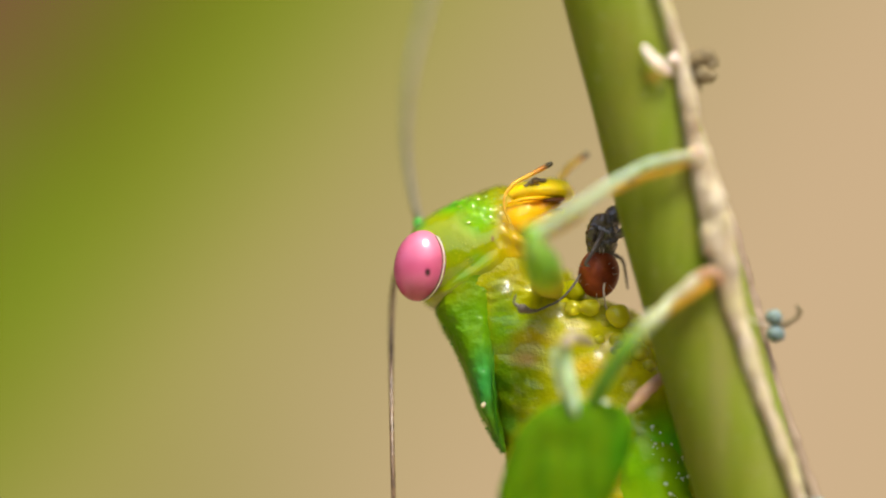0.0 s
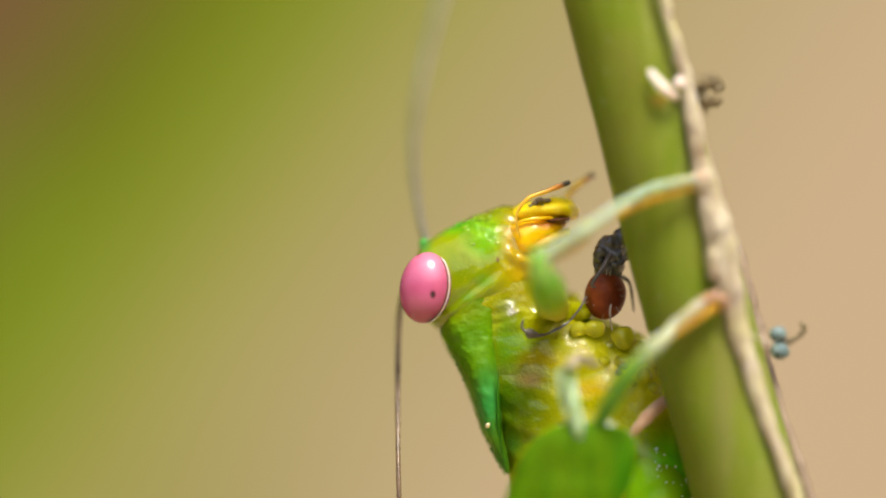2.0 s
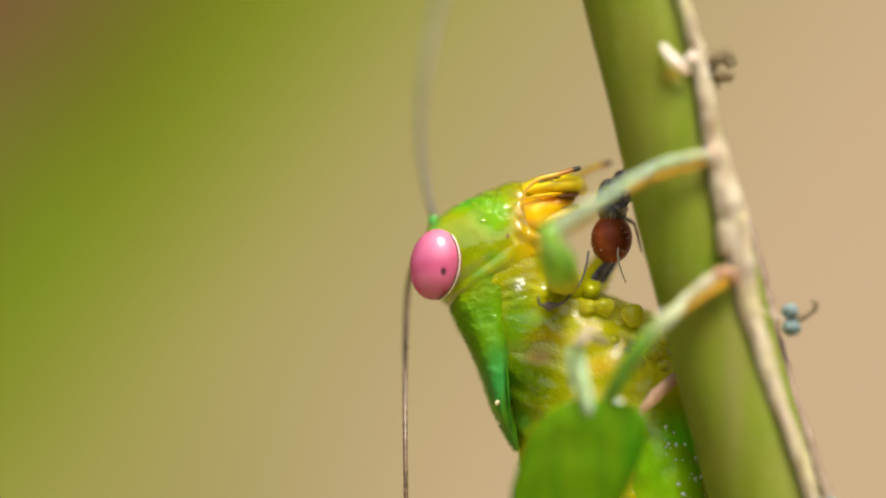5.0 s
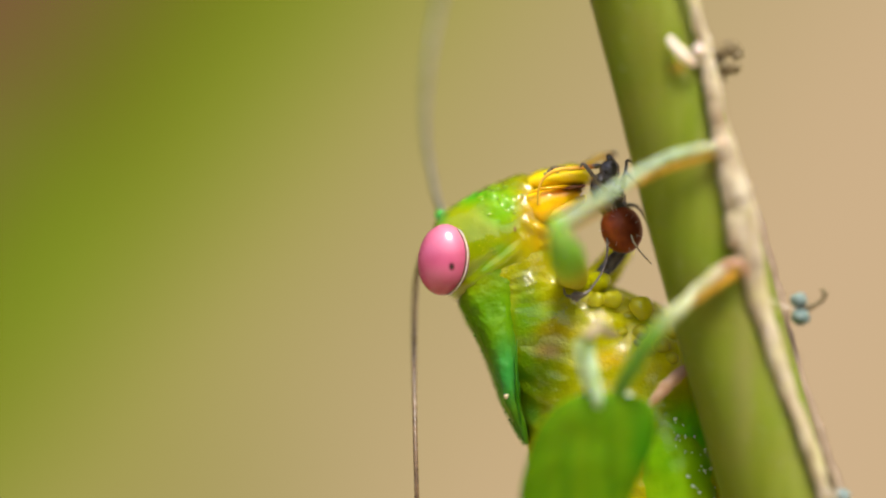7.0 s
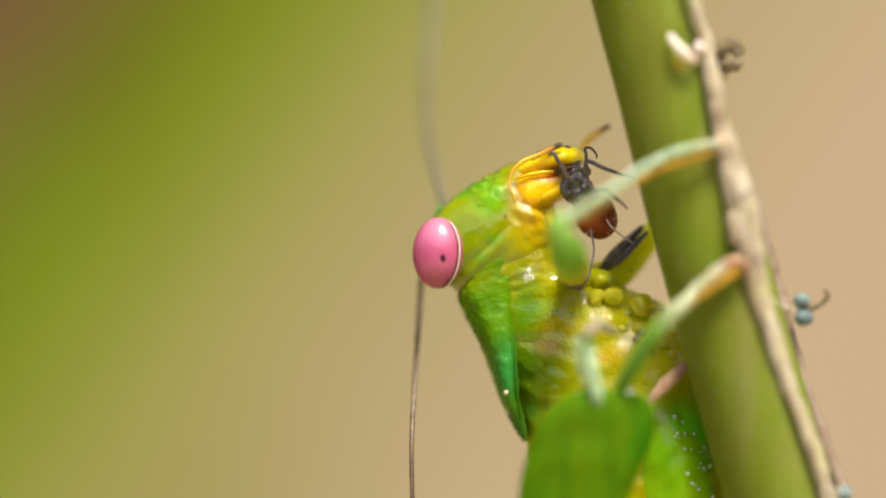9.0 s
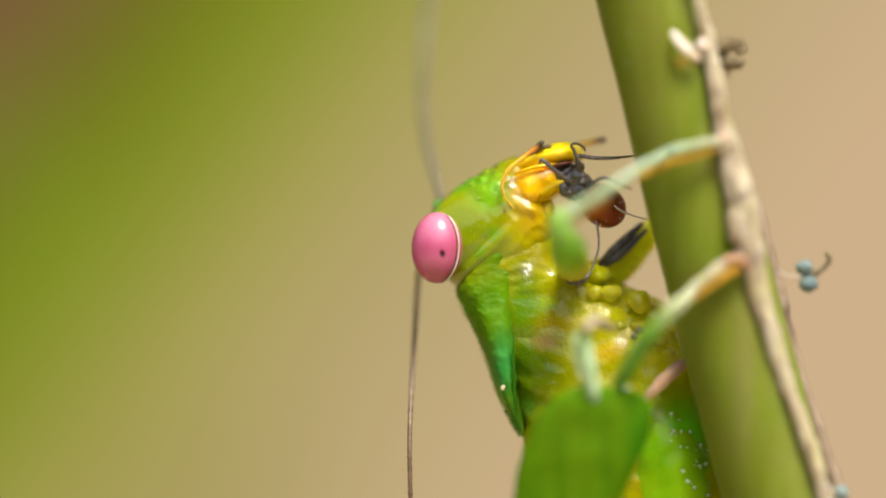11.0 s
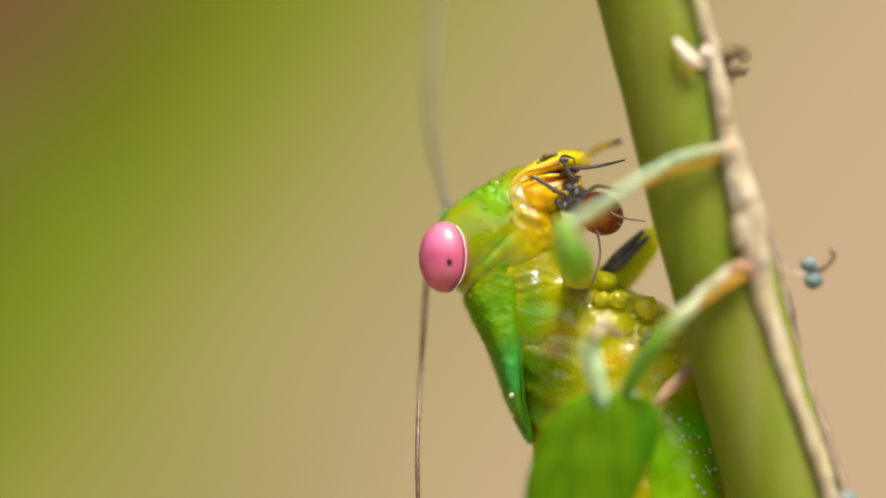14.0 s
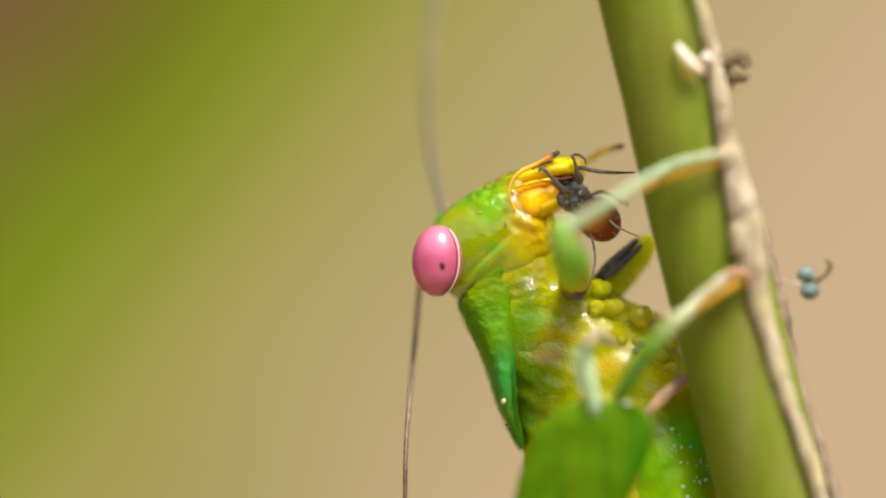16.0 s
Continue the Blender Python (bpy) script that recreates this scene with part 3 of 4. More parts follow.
LEGGREY = skin_material("ant_leg_chitin", (0.03, 0.024, 0.018), (0.15, 0.12, 0.095), rough=0.3, sss=0.0, coat=0.6)
HAIR = skin_material("pale_hair", (0.30, 0.26, 0.20), (0.55, 0.50, 0.42), rough=0.4, sss=0.0)
GREY = skin_material("antenna_grey", (0.13, 0.125, 0.09), (0.19, 0.18, 0.13), sss=0.0, coat=0.1)
BROWN = skin_material("antenna_brown", (0.05, 0.03, 0.015), (0.18, 0.11, 0.055), sss=0.0, scale=5000, coat=0.4, gloss=0.2)
SPECK = skin_material("cream_speck", (0.75, 0.60, 0.30), (0.90, 0.80, 0.50), rough=0.5)

MID = 1.7
katydid = thing("katydid", "bright green katydid with pink eyes clinging to the stem", "katydid")
BODY_PAIRS = [((0.93, 0.00, -1.98), (3.35, 0.00, -1.48)), ((0.57, 0.00, -2.65), (4.93, 0.00, -2.18)), ((0.70, 0.00, -3.45), (6.35, 0.00, -2.90)), ((1.10, 0.00, -4.73), (7.27, 0.00, -4.32)), ((1.68, 0.00, -6.15), (7.85, 0.00, -5.82)), ((2.18, 0.00, -7.35), (8.43, 0.00, -7.15)), ((2.77, 0.00, -9.15), (9.27, 0.00, -9.15)), ((3.43, 0.00, -11.82), (10.10, 0.00, -11.82))]
BODY_WIDE = [1.25, 1.42, 1.64, 1.92, 2.1, 2.1, 2.0, 1.9]


bm = bmesh.new()
loft(bm, BODY_PAIRS, BODY_WIDE, MID, seg=110, steps=16, power=2.3)
roughen(bm, [(0.09, 1.3), (0.05, 3.0), (0.030, 6.5)], folds=((0.4, 1.0), 0.075, 2.6))
SKIN_WET = on_surface(bm, 110, lambda p: 1.8 < p.x < 6.8 and -6.0 < p.z < -2.8, 11)
SKIN_LUMPS = on_surface(bm, 130, lambda p: 4.1 < p.x < 6.8 and -5.3 < p.z < -2.4, 16)
SKIN_GRAIN = on_surface(bm, 90, lambda p: 5.9 + 0.25 * (-5.2 - p.z) < p.x < 7.0 + 0.3 * (-5.2 - p.z) and -7.8 < p.z < -5.0, 12)
thorax = part("thorax", bm, BODY, katydid, "yellow-green glossy wrinkled thorax")

PRO_PAIRS = [((0.60, 0.00, -0.48), (2.18, 0.00, 0.02)), ((0.30, 0.00, -1.35), (1.97, 0.00, -0.93)), ((0.03, 0.00, -1.98), (1.90, 0.00, -1.65)), ((-0.07, 0.00, -2.45), (1.78, 0.00, -2.08)), ((0.10, 0.00, -2.88), (1.73, 0.00, -2.57)), ((0.37, 0.00, -3.38), (1.67, 0.00, -3.08)), ((0.83, 0.00, -4.40), (1.67, 0.00, -4.15)), ((1.22, 0.00, -5.45), (1.70, 0.00, -5.23)), ((1.60, 0.00, -6.23), (1.82, 0.00, -6.03)), ((1.90, 0.00, -6.68), (1.93, 0.00, -6.65))]
PRO_WIDE = [1.0, 1.36, 1.46, 1.54, 1.62, 1.74, 1.85, 1.85, 1.8, 1.5]
bm = bmesh.new()
loft(bm, [(a, (b[0] + 0.12, b[1], b[2])) for a, b in PRO_PAIRS], PRO_WIDE, MID, seg=110, steps=14, power=2.5)
roughen(bm, [(0.06, 1.6), (0.03, 5.0), (0.02, 11.0)])
PRO_WET = on_surface(bm, 60, lambda p: 1.15 < p.x < 1.95 and -2.45 < p.z < -1.6, 31)
PRO_GRAIN = on_surface(bm, 110, lambda p: p.z > -6.5, 13)
pronotum = part("pronotum", bm, GREEN, katydid, "green saddle-shaped pronotum")
bm = bmesh.new()
tube(bm, [(1.67, -0.06, -3.57), (1.65, -0.14, -4.15), (1.68, -0.15, -5.06), (1.75, -0.10, -5.90), (1.90, 0.20, -6.62)], [0.012, 0.035, 0.045, 0.05, 0.04], seg=12, steps=10, wobble=0.3, wfreq=4)
part("rim", bm, DARKRIM, pronotum, "dark green raised rim")
bm = bmesh.new()
ball(bm, (1.35, -0.18, -5.25), (0.075, 0.06, 0.085), seg=12, wobble=0.3, wfreq=9)
part("speck", bm, SPECK, pronotum, "cream speck")
bm = bmesh.new()
rng = random.Random(4)
edge = smooth_path([(0.10, 1.30, -2.70), (0.40, 1.20, -3.34), (0.87, 1.20, -4.43), (1.24, 1.20, -5.48), (1.63, 1.30, -6.27), (1.91, 1.40, -6.70)], 7)
for p in edge[1:]:
    ball(bm, (p[0] - 0.01, p[1] + rng.uniform(-0.5, 0.3), p[2]), rng.uniform(0.035, 0.06), seg=8)
tagged(part("edge_granulation", bm, DARKRIM, pronotum, "tiny dark granules"), kind="stuff")
drops("wet_glints", PRO_WET, (0.03, 0.10), WETGREEN, pronotum, "wet flakes tilted to glint on the front corner", 32, film=True)
drops("granulation", PRO_GRAIN, (0.015, 0.036), GRAIN, pronotum, "tiny pale granules", 21)

for c, r in (((4.03, 0.02, -2.38), 0.25), ((4.50, 0.05, -2.38), 0.30), ((5.36, 0.00, -2.62), 0.38), ((5.80, 0.20, -2.95), 0.28), ((4.79, -0.14, -3.31), 0.15), ((5.33, -0.05, -3.31), 0.22), ((5.97, 0.10, -3.73), 0.26), ((6.22, 0.10, -4.12), 0.22),
             ((4.70, -0.20, -4.27), 0.16), ((4.97, 0.25, -2.90), 0.24), ((5.68, -0.05, -4.45), 0.18), ((6.27, 0.30, -3.32), 0.25), ((5.56, -0.12, -3.98), 0.16), ((6.40, 0.10, -4.57), 0.17)):
    bm = bmesh.new()
    ball(bm, (c[0], c[1] + 0.26, c[2] - 0.04), (r * 1.08, r * 0.9, r * 0.92), seg=22, wobble=0.3, wfreq=2.5)
    part("bead", bm, BEAD, thorax)
drops("granulation", SKIN_GRAIN, (0.03, 0.09), PEARL, thorax, "pale shiny granules", 22)
drops("small_beads", SKIN_LUMPS, (0.04, 0.11), BEAD, thorax, "small translucent yellow beads", 26)
drops("wet_glints", SKIN_WET, (0.02, 0.07), WET, thorax, "wet flakes tilted to glint in the folds", 23, film=True)
bm = bmesh.new()
ball(bm, (5.32, -0.55, -3.47), (0.14, 0.1, 0.12), seg=12, wobble=0.4, wfreq=6)
ball(bm, (5.19, -0.55, -3.67), (0.1, 0.08, 0.1), seg=12, wobble=0.4, wfreq=6)
part("dark_mark", bm, FLAKE, thorax, "dark brown mark")

bm = bmesh.new()
loft(bm, [((0.47, 0.00, -0.48), (2.68, 0.00, 0.02)), ((0.10, 0.00, -1.35), (3.03, 0.00, -0.82)), ((-0.10, 0.00, -2.02), (3.35, 0.00, -1.48)), ((0.00, 0.00, -2.62), (4.43, 0.00, -2.02)), ((0.37, 0.00, -3.18), (4.52, 0.00, -2.73)), ((0.77, 0.00, -3.78), (4.10, 0.00, -3.48)), ((1.18, 0.00, -4.73), (3.18, 0.00, -4.40))], [1.05, 1.38, 1.44, 1.46, 1.54, 1.52, 1.15], MID, seg=110, steps=14, power=2.5)
roughen(bm, [(0.06, 2.0), (0.05, 4.5), (0.03, 9.0)], keep=lambda p: 0.25 + 1.2 * max(0.0, 1 - (((p.x - 1.9) / 1.0) ** 2 + ((p.z + 2.0) / 0.6) ** 2)))
NECK_WET = on_surface(bm, 85, lambda p: 1.6 < p.x < 2.35 and -2.5 < p.z < -1.75, 15) + on_surface(bm, 30, lambda p: 1.7 < p.x < 4.2 and p.z < -2.2, 18)
neck = part("neck", bm, NECKSKIN, katydid, "soft wet yellow-green neck")
drops("wet_glints", NECK_WET, (0.03, 0.10), WET, neck, "wet flakes tilted to glint in the folds", 25, film=True)
for c, r in (((3.55, 0.70, -1.90), (0.42, 0.4, 0.32)), ((4.08, 0.80, -1.88), (0.42, 0.45, 0.32))):
    bm = bmesh.new()
    ball(bm, c, r, seg=28, wobble=0.25, wfreq=2.0)
    roughen(bm, [(0.03, 4.0)])
    part("lobe", bm, LOBE, neck, "translucent yellow lobe")

ABDOMEN = skin_material("abdomen_skin", (0.13, 0.38, 0.002), (0.26, 0.47, 0.004), rough=0.35, coat=0.3, wet=1.6, sss=0.5, lumps=3.0, relief=0.4)
bm = bmesh.new()
ball(bm, (6.28, 0.55, -7.75), (1.35, 1.2, 2.45), turn=(0, -14, 0), seg=90)
roughen(bm, [(0.08, 1.6), (0.04, 4.0)])
ABD_GRAIN = on_surface(bm, 70, lambda p: 5.9 + 0.3 * (-5.2 - p.z) < p.x < 8.2 and -8.4 < p.z < -5.0, 17)
abdomen = part("abdomen", bm, ABDOMEN, katydid, "bright green abdomen with white granules")
drops("granulation", ABD_GRAIN, (0.02, 0.06), PEARL, abdomen, "pearly white granules", 27)

# head
bm = bmesh.new()
loft(bm, [((-0.85, 0.00, -0.65), (-0.70, 0.00, -1.48)), ((-0.63, 0.00, 0.00), (-0.23, 0.00, -2.38)), ((0.02, 0.00, 0.47), (0.70, 0.00, -2.68)), ((0.77, 0.00, 0.85), (1.93, 0.00, -2.48)), ((1.52, 0.00, 1.17), (2.63, 0.00, -1.85)), ((2.02, 0.00, 1.25), (2.97, 0.00, -1.32)), ((2.23, 0.00, 1.05), (2.97, 0.00, -0.73)), ((2.37, 0.00, 0.68), (2.85, 0.00, -0.35))],
     [0.85, 1.22, 1.42, 1.5, 1.42, 1.25, 0.95, 0.6], MID, seg=120, steps=18, power=2.25)
roughen(bm, [(0.035, 1.5), (0.034, 3.0), (0.014, 7.0)], folds=((0.5, 1.0), 0.035, 3.5),
        keep=lambda p: 0.45 + 2.0 * max(0.0, 1 - (((p.x - 1.3) / 1.0) ** 2 + ((p.z - 0.6) / 0.7) ** 2)) + 2.2 * max(0.0, 1 - (((p.x - 2.45) / 0.7) ** 2 + ((p.z + 0.55) / 0.9) ** 2)))
ra, rb = Vector((2.02, 0.00, -0.73)), Vector((-0.03, 0.00, -2.27))
for v in bm.verts:
    p = v.co / U
    if p.y < MID:
        along = (rb - ra).normalized()
        w = Vector((p.x - ra.x, 0, p.z - ra.z))
        t = w.dot(along)
        d = w.dot(Vector((-along.z, 0, along.x)))
        fade = max(0.0, min(1.0, t / 0.5, ((rb - ra).length - t) / 0.5 + 0.3))
        v.co.y -= U * fade * (0.05 * math.exp(-((d + 0.0) / 0.15) ** 2) - 0.07 * math.exp(-((d + 0.26) / 0.12) ** 2) - 0.03 * math.exp(-((d - 0.26) / 0.12) ** 2))
HEAD_WET = on_surface(bm, 45, lambda p: 0.5 < p.x < 1.15 and -1.1 < p.z < -0.4, 14)
HEAD_FILM = on_surface(bm, 34, lambda p: ((p.x - 1.3) / 0.7) ** 2 + ((p.z - 0.45) / 0.5) ** 2 < 1, 19)
head = part("head", bm, HEAD, katydid, "glossy yellow-green head", pivot=NECK)
drops("wet_glints", HEAD_FILM, (0.02, 0.07), WETGREEN, head, "wet flakes tilted to glint on the brow", 29, film=True)
drops("granulation", HEAD_WET, (0.007, 0.017), WET, head, "tiny pale granules", 24)
bm = bmesh.new()
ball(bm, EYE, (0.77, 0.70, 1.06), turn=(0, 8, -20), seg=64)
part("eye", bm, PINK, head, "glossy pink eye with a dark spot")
bm = bmesh.new()
ring = []
for k in range(15):
    an = radians(62 - k * 9.6)
    x, z = 0.68 * math.cos(an), 1.08 * math.sin(an)
    c8, s8 = math.cos(radians(8)), math.sin(radians(8))
    ring.append((EYE[0] + c8 * x + s8 * z + 0.02, EYE[1] - 0.32 * math.cos(an), EYE[2] - s8 * x + c8 * z))
tube(bm, ring, [0.010] + [0.022] * 13 + [0.010], seg=10, steps=4)
part("eye_rim", bm, RIM, head, "pale rim of the eye")
bm = bmesh.new()
tube(bm, [(x - 0.05, y - 0.1, z) for x, y, z in ring], [0.008] + [0.018] * 13 + [0.008], seg=8, steps=4)
part("eye_groove", bm, BROWN, head, "thin dark line inside the eye rim")
bm = bmesh.new()
for c, r, a in (((2.41, 0.98, -0.06), (0.46, 0.36, 0.36), -10), ((2.66, 1.06, -0.47), (0.38, 0.32, 0.46), 15)):
    ball(bm, c, r, turn=(0, a, 0), seg=40)
roughen(bm, [(0.03, 3.0), (0.015, 7.0)])
part("maxilla", bm, MAXILLA, head, "yellow bulging mouth lobes")
bm = bmesh.new()
loft(bm, [((2.07, 0.00, 1.18), (2.13, 0.00, 0.75)), ((2.43, 0.00, 1.35), (2.52, 0.00, 0.78)), ((2.90, 0.00, 1.45), (2.93, 0.00, 0.80)), ((3.43, 0.00, 1.52), (3.47, 0.00, 0.80)), ((3.83, 0.00, 1.42), (3.80, 0.00, 0.80)), ((4.08, 0.00, 1.16), (4.00, 0.00, 0.85))], [0.7, 0.95, 1.1, 1.12, 0.9, 0.42], 1.5, seg=48, steps=10, power=2.2)
roughen(bm, [(0.03, 2.5), (0.012, 8.0)])
labrum = part("labrum", bm, YELLOW, head, "shiny yellow upper lip", pivot=(2.37, 1.50, 0.99))
bm = bmesh.new()
loft(bm, [((2.00, 0.00, 0.75), (2.13, 0.00, -0.23)), ((2.35, 0.00, 0.82), (2.52, 0.00, -0.28)), ((2.85, 0.00, 0.87), (2.97, 0.00, 0.02)), ((3.37, 0.00, 0.88), (3.37, 0.00, 0.42)), ((3.68, 0.00, 0.83), (3.65, 0.00, 0.68))], [0.72, 0.85, 0.75, 0.55, 0.25], 1.15, seg=48, steps=10, power=3.0)
roughen(bm, [(0.03, 2.5), (0.012, 8.0)])
mandible = part("mandible", bm, ORANGE, head, "amber jaw with a black cutting edge", pivot=MAND)
bm = bmesh.new()
tube(bm, [(2.07, 0.36, 0.68), (2.44, 0.28, 0.80), (2.91, 0.36, 0.87), (3.36, 0.60, 0.89), (3.72, 0.95, 0.84)], [0.03, 0.055, 0.06, 0.05, 0.03], seg=12, steps=8)
cutting_edge = part("cutting_edge", bm, ORANGE, head, "glossy upper edge of the jaw, black at the tip", pivot=MAND)
bm = bmesh.new()
loft(bm, [((2.35, 0.00, 0.18), (2.43, 0.00, -0.28)), ((2.68, 0.00, 0.35), (2.77, 0.00, -0.25)), ((3.27, 0.00, 0.52), (3.35, 0.00, 0.05)), ((3.77, 0.00, 0.60), (3.80, 0.00, 0.35))], [0.4, 0.6, 0.55, 0.25], 1.0, seg=32, steps=8, wobble=0.05, wfreq=3)
part("lower_jaw", bm, MAXILLA, head, "yellow-orange lower jaw lobe")
# solid dark lump paints the shade between the jaws
bm = bmesh.new()
ball(bm, (3.45, 0.66, 0.83), (0.36, 0.32, 0.075), turn=(0, -6, 0), seg=24, wobble=0.25, wfreq=3)
part("mouth_gap_fill", bm, GAP, head, "dark brown lump standing in for the shaded mouth gap")
bm = bmesh.new()
tube(bm, [(2.27, 0.30, 0.28), (2.17, 0.10, 0.68), (2.23, 0.05, 1.08), (2.57, 0.10, 1.42), (3.02, 0.20, 1.58), (3.47, 0.30, 1.75), (3.72, 0.30, 1.84)], [0.025, 0.03, 0.042, 0.062, 0.062, 0.076, 0.072], seg=14, steps=8, knots=(0.42, 0.12))
palp_near = part("palp", bm, PALP_NEAR, head, "thin amber palp with a dark tip", pivot=PALP_A)
bm = bmesh.new()
tube(bm, [(3.39, 2.60, 1.06), (3.70, 2.60, 1.50), (4.02, 2.60, 1.87), (4.52, 2.60, 2.19)], [0.1, 0.095, 0.1, 0.085], seg=14, steps=8)
palp_far = part("palp", bm, PALP_FAR, head, "thin amber palp with a dark tip", pivot=PALP_B)
bm = bmesh.new()
for c, r in (((2.74, 0.55, 1.32), 0.09), ((2.89, 0.50, 1.39), 0.11), ((3.08, 0.55, 1.40), 0.1), ((2.96, 0.50, 1.25), 0.07), ((2.61, 0.60, 1.25), 0.06)):
    ball(bm, c, (r * 1.3, r, r * 0.8), seg=12, wobble=0.6, wfreq=7)
part("food_scrap", bm, FLAKE, head, "dark scrap of food")
bm = bmesh.new()
ball(bm, (-0.52, 2.10, 0.02), (0.17, 0.2, 0.25), turn=(0, -20, 0), seg=18, wobble=0.15, wfreq=3)
part("antenna_base", bm, skin_material("teal_scape", (0.03, 0.30, 0.05), (0.10, 0.42, 0.06)), head, "teal-green antenna base")
UPPER, LOWER = (-0.49, 2.50, 0.15), (-0.82, 1.20, -0.57)
bm = bmesh.new()
tube(bm, [(-0.49, 2.50, 0.15), (-0.70, 3.80, 0.95), (-0.91, 5.50, 2.76), (-0.71, 7.50, 5.03), (-0.07, 9.00, 7.68), (0.59, 10.00, 9.64)], [0.13, 0.11, 0.10, 0.10, 0.10, 0.09], seg=10, steps=12)
antenna_up = part("antenna", bm, GREY, head, "long grey antenna raised up", pivot=UPPER)
bm = bmesh.new()
tube(bm, [(-0.77, 1.50, -0.49), (-1.11, 2.20, -1.16), (-1.30, 2.40, -2.01), (-1.35, 2.00, -3.35), (-1.34, 0.90, -5.34), (-1.30, 0.00, -7.35), (-1.20, -0.40, -10.96)], [0.09, 0.08, 0.075, 0.07, 0.065, 0.065, 0.06], seg=10, steps=40, knots=(1.2, 0.25))
antenna_low = part("antenna", bm, BROWN, head, "long dark brown ringed antenna hanging down", pivot=LOWER)

# legs
bm = bmesh.new()
loft(bm, [((3.71, -3.20, -5.03), (4.69, -3.20, -5.10)), ((3.02, -3.20, -5.30), (5.38, -3.20, -5.30)), ((2.46, -3.20, -5.79), (5.67, -3.20, -5.72)), ((2.07, -3.20, -6.58), (5.58, -3.20, -6.58)), ((1.84, -3.20, -7.36), (5.28, -3.20, -7.36)), ((1.57, -3.20, -9.17), (4.53, -3.20, -9.17))], [0.2, 0.38, 0.5, 0.55, 0.6, 0.6], -3.2, seg=64, steps=12, power=2.4)
roughen(bm, [(0.05, 1.2)])
hind = part("hind_leg", bm, LEG, katydid, "broad bright green hind thigh")
bm = bmesh.new()
for a, b in (((3.37, -3.50, -5.47), (2.55, -3.85, -7.34)), ((3.95, -3.55, -5.47), (3.45, -3.98, -7.33)), ((4.55, -3.50, -5.63), (4.38, -3.90, -7.34))):
    tube(bm, [a, [(p + q) / 2 - (0.12 if i == 1 else 0) for i, (p, q) in enumerate(zip(a, b))], b], [0.02, 0.035, 0.035], seg=8, steps=8)
part("vein", bm, LEG, hind, "raised green vein")
for c, r in (((3.47, -2.90, -5.17), 0.09), ((4.83, -3.00, -5.19), 0.15), ((5.25, -3.10, -5.40), 0.1)):
    bm = bmesh.new()
    ball(bm, c, (r * 1.3, r, r), seg=14, wobble=0.3, wfreq=5)
    part("tubercle", bm, PEARL, hind, "whitish knob at the top of the thigh")
bm = bmesh.new()
tube(bm, [(3.69, -3.30, -3.40), (3.73, -3.50, -3.94), (3.83, -3.70, -4.56), (3.95, -3.70, -5.16), (3.99, -3.60, -5.45)], [0.12, 0.16, 0.15, 0.16, 0.13], seg=18, steps=8, wobble=0.3, wfreq=3)
tube(bm, [(3.42, -3.10, -3.58), (3.42, -3.20, -4.02), (3.52, -3.30, -4.52), (3.70, -3.50, -5.01)], [0.07, 0.10, 0.09, 0.05], seg=14, steps=8, wobble=0.35, wfreq=3)
shin = part("shin", bm, MINT, katydid, "translucent whitish green shin")
bm = bmesh.new()
tube(bm, [(3.70, -3.80, -3.40), (3.93, -3.40, -3.22), (4.27, -2.80, -3.33), (4.52, -2.20, -3.45)], [0.16, 0.18, 0.15, 0.1], seg=14, wobble=0.3, wfreq=3)
part("joint", bm, skin_material("beige_joint", (0.27, 0.22, 0.15), (0.38, 0.32, 0.23)), shin, "beige joint")

bm = bmesh.new()
tube(bm, [(4.60, -3.40, -5.07), (4.93, -3.90, -4.43), (5.44, -4.40, -3.60), (5.96, -4.50, -2.98), (6.20, -4.30, -2.69)], [0.20, 0.24, 0.25, 0.23, 0.19], seg=20, steps=8)
middle = part("middle_leg", bm, MIDDLE, katydid, "green leg with a tan foot gripping the stem")
bm = bmesh.new()
tube(bm, [(6.15, -4.20, -2.84), (6.66, -3.18, -2.33), (7.18, -3.34, -1.84), (7.64, -3.26, -1.46)], [0.18, 0.17, 0.15, 0.145], seg=18, steps=8, knots=(0.35, 0.25), wobble=0.25, wfreq=3)
part("foot", bm, MIDDLE, middle, "pale tan foot")
bm = bmesh.new()
tube(bm, [(6.56, -3.10, -2.67), (6.95, -3.30, -2.36), (7.44, -3.32, -2.02), (7.88, -3.22, -1.72)], [0.08, 0.11, 0.11, 0.16], seg=14, steps=8, wobble=0.2, wfreq=3)
part("foot_pad", bm, PAD, middle, "orange foot pad")
bm = bmesh.new()
tube(bm, [(7.64, -3.26, -1.46), (7.94, -3.26, -1.36), (8.22, -3.10, -1.55), (8.31, -2.94, -1.82)], [0.16, 0.13, 0.1, 0.06], seg=12, steps=6)
part("claw", bm, FOOT, middle, "brown claw")

bm = bmesh.new()
tube(bm, [(3.32, 0.80, -1.80), (3.20, -1.40, -1.52), (3.00, -3.80, -1.16), (2.78, -4.80, -0.74), (2.70, -5.00, -0.28)], [0.40, 0.48, 0.50, 0.36, 0.26], seg=24, steps=8, wobble=0.3, wfreq=1.8)
front = part("front_leg", bm, FEMUR, katydid, "pale green front leg reaching across to the stem")
bm = bmesh.new()
tube(bm, [(2.68, -5.00, -0.34), (3.10, -5.00, -0.08), (3.68, -4.90, 0.28), (4.32, -4.80, 0.71), (5.08, -4.20, 1.23), (5.70, -3.50, 1.555)], [0.17, 0.165, 0.145, 0.135, 0.13, 0.125], seg=20, steps=8, wobble=0.12, wfreq=2)
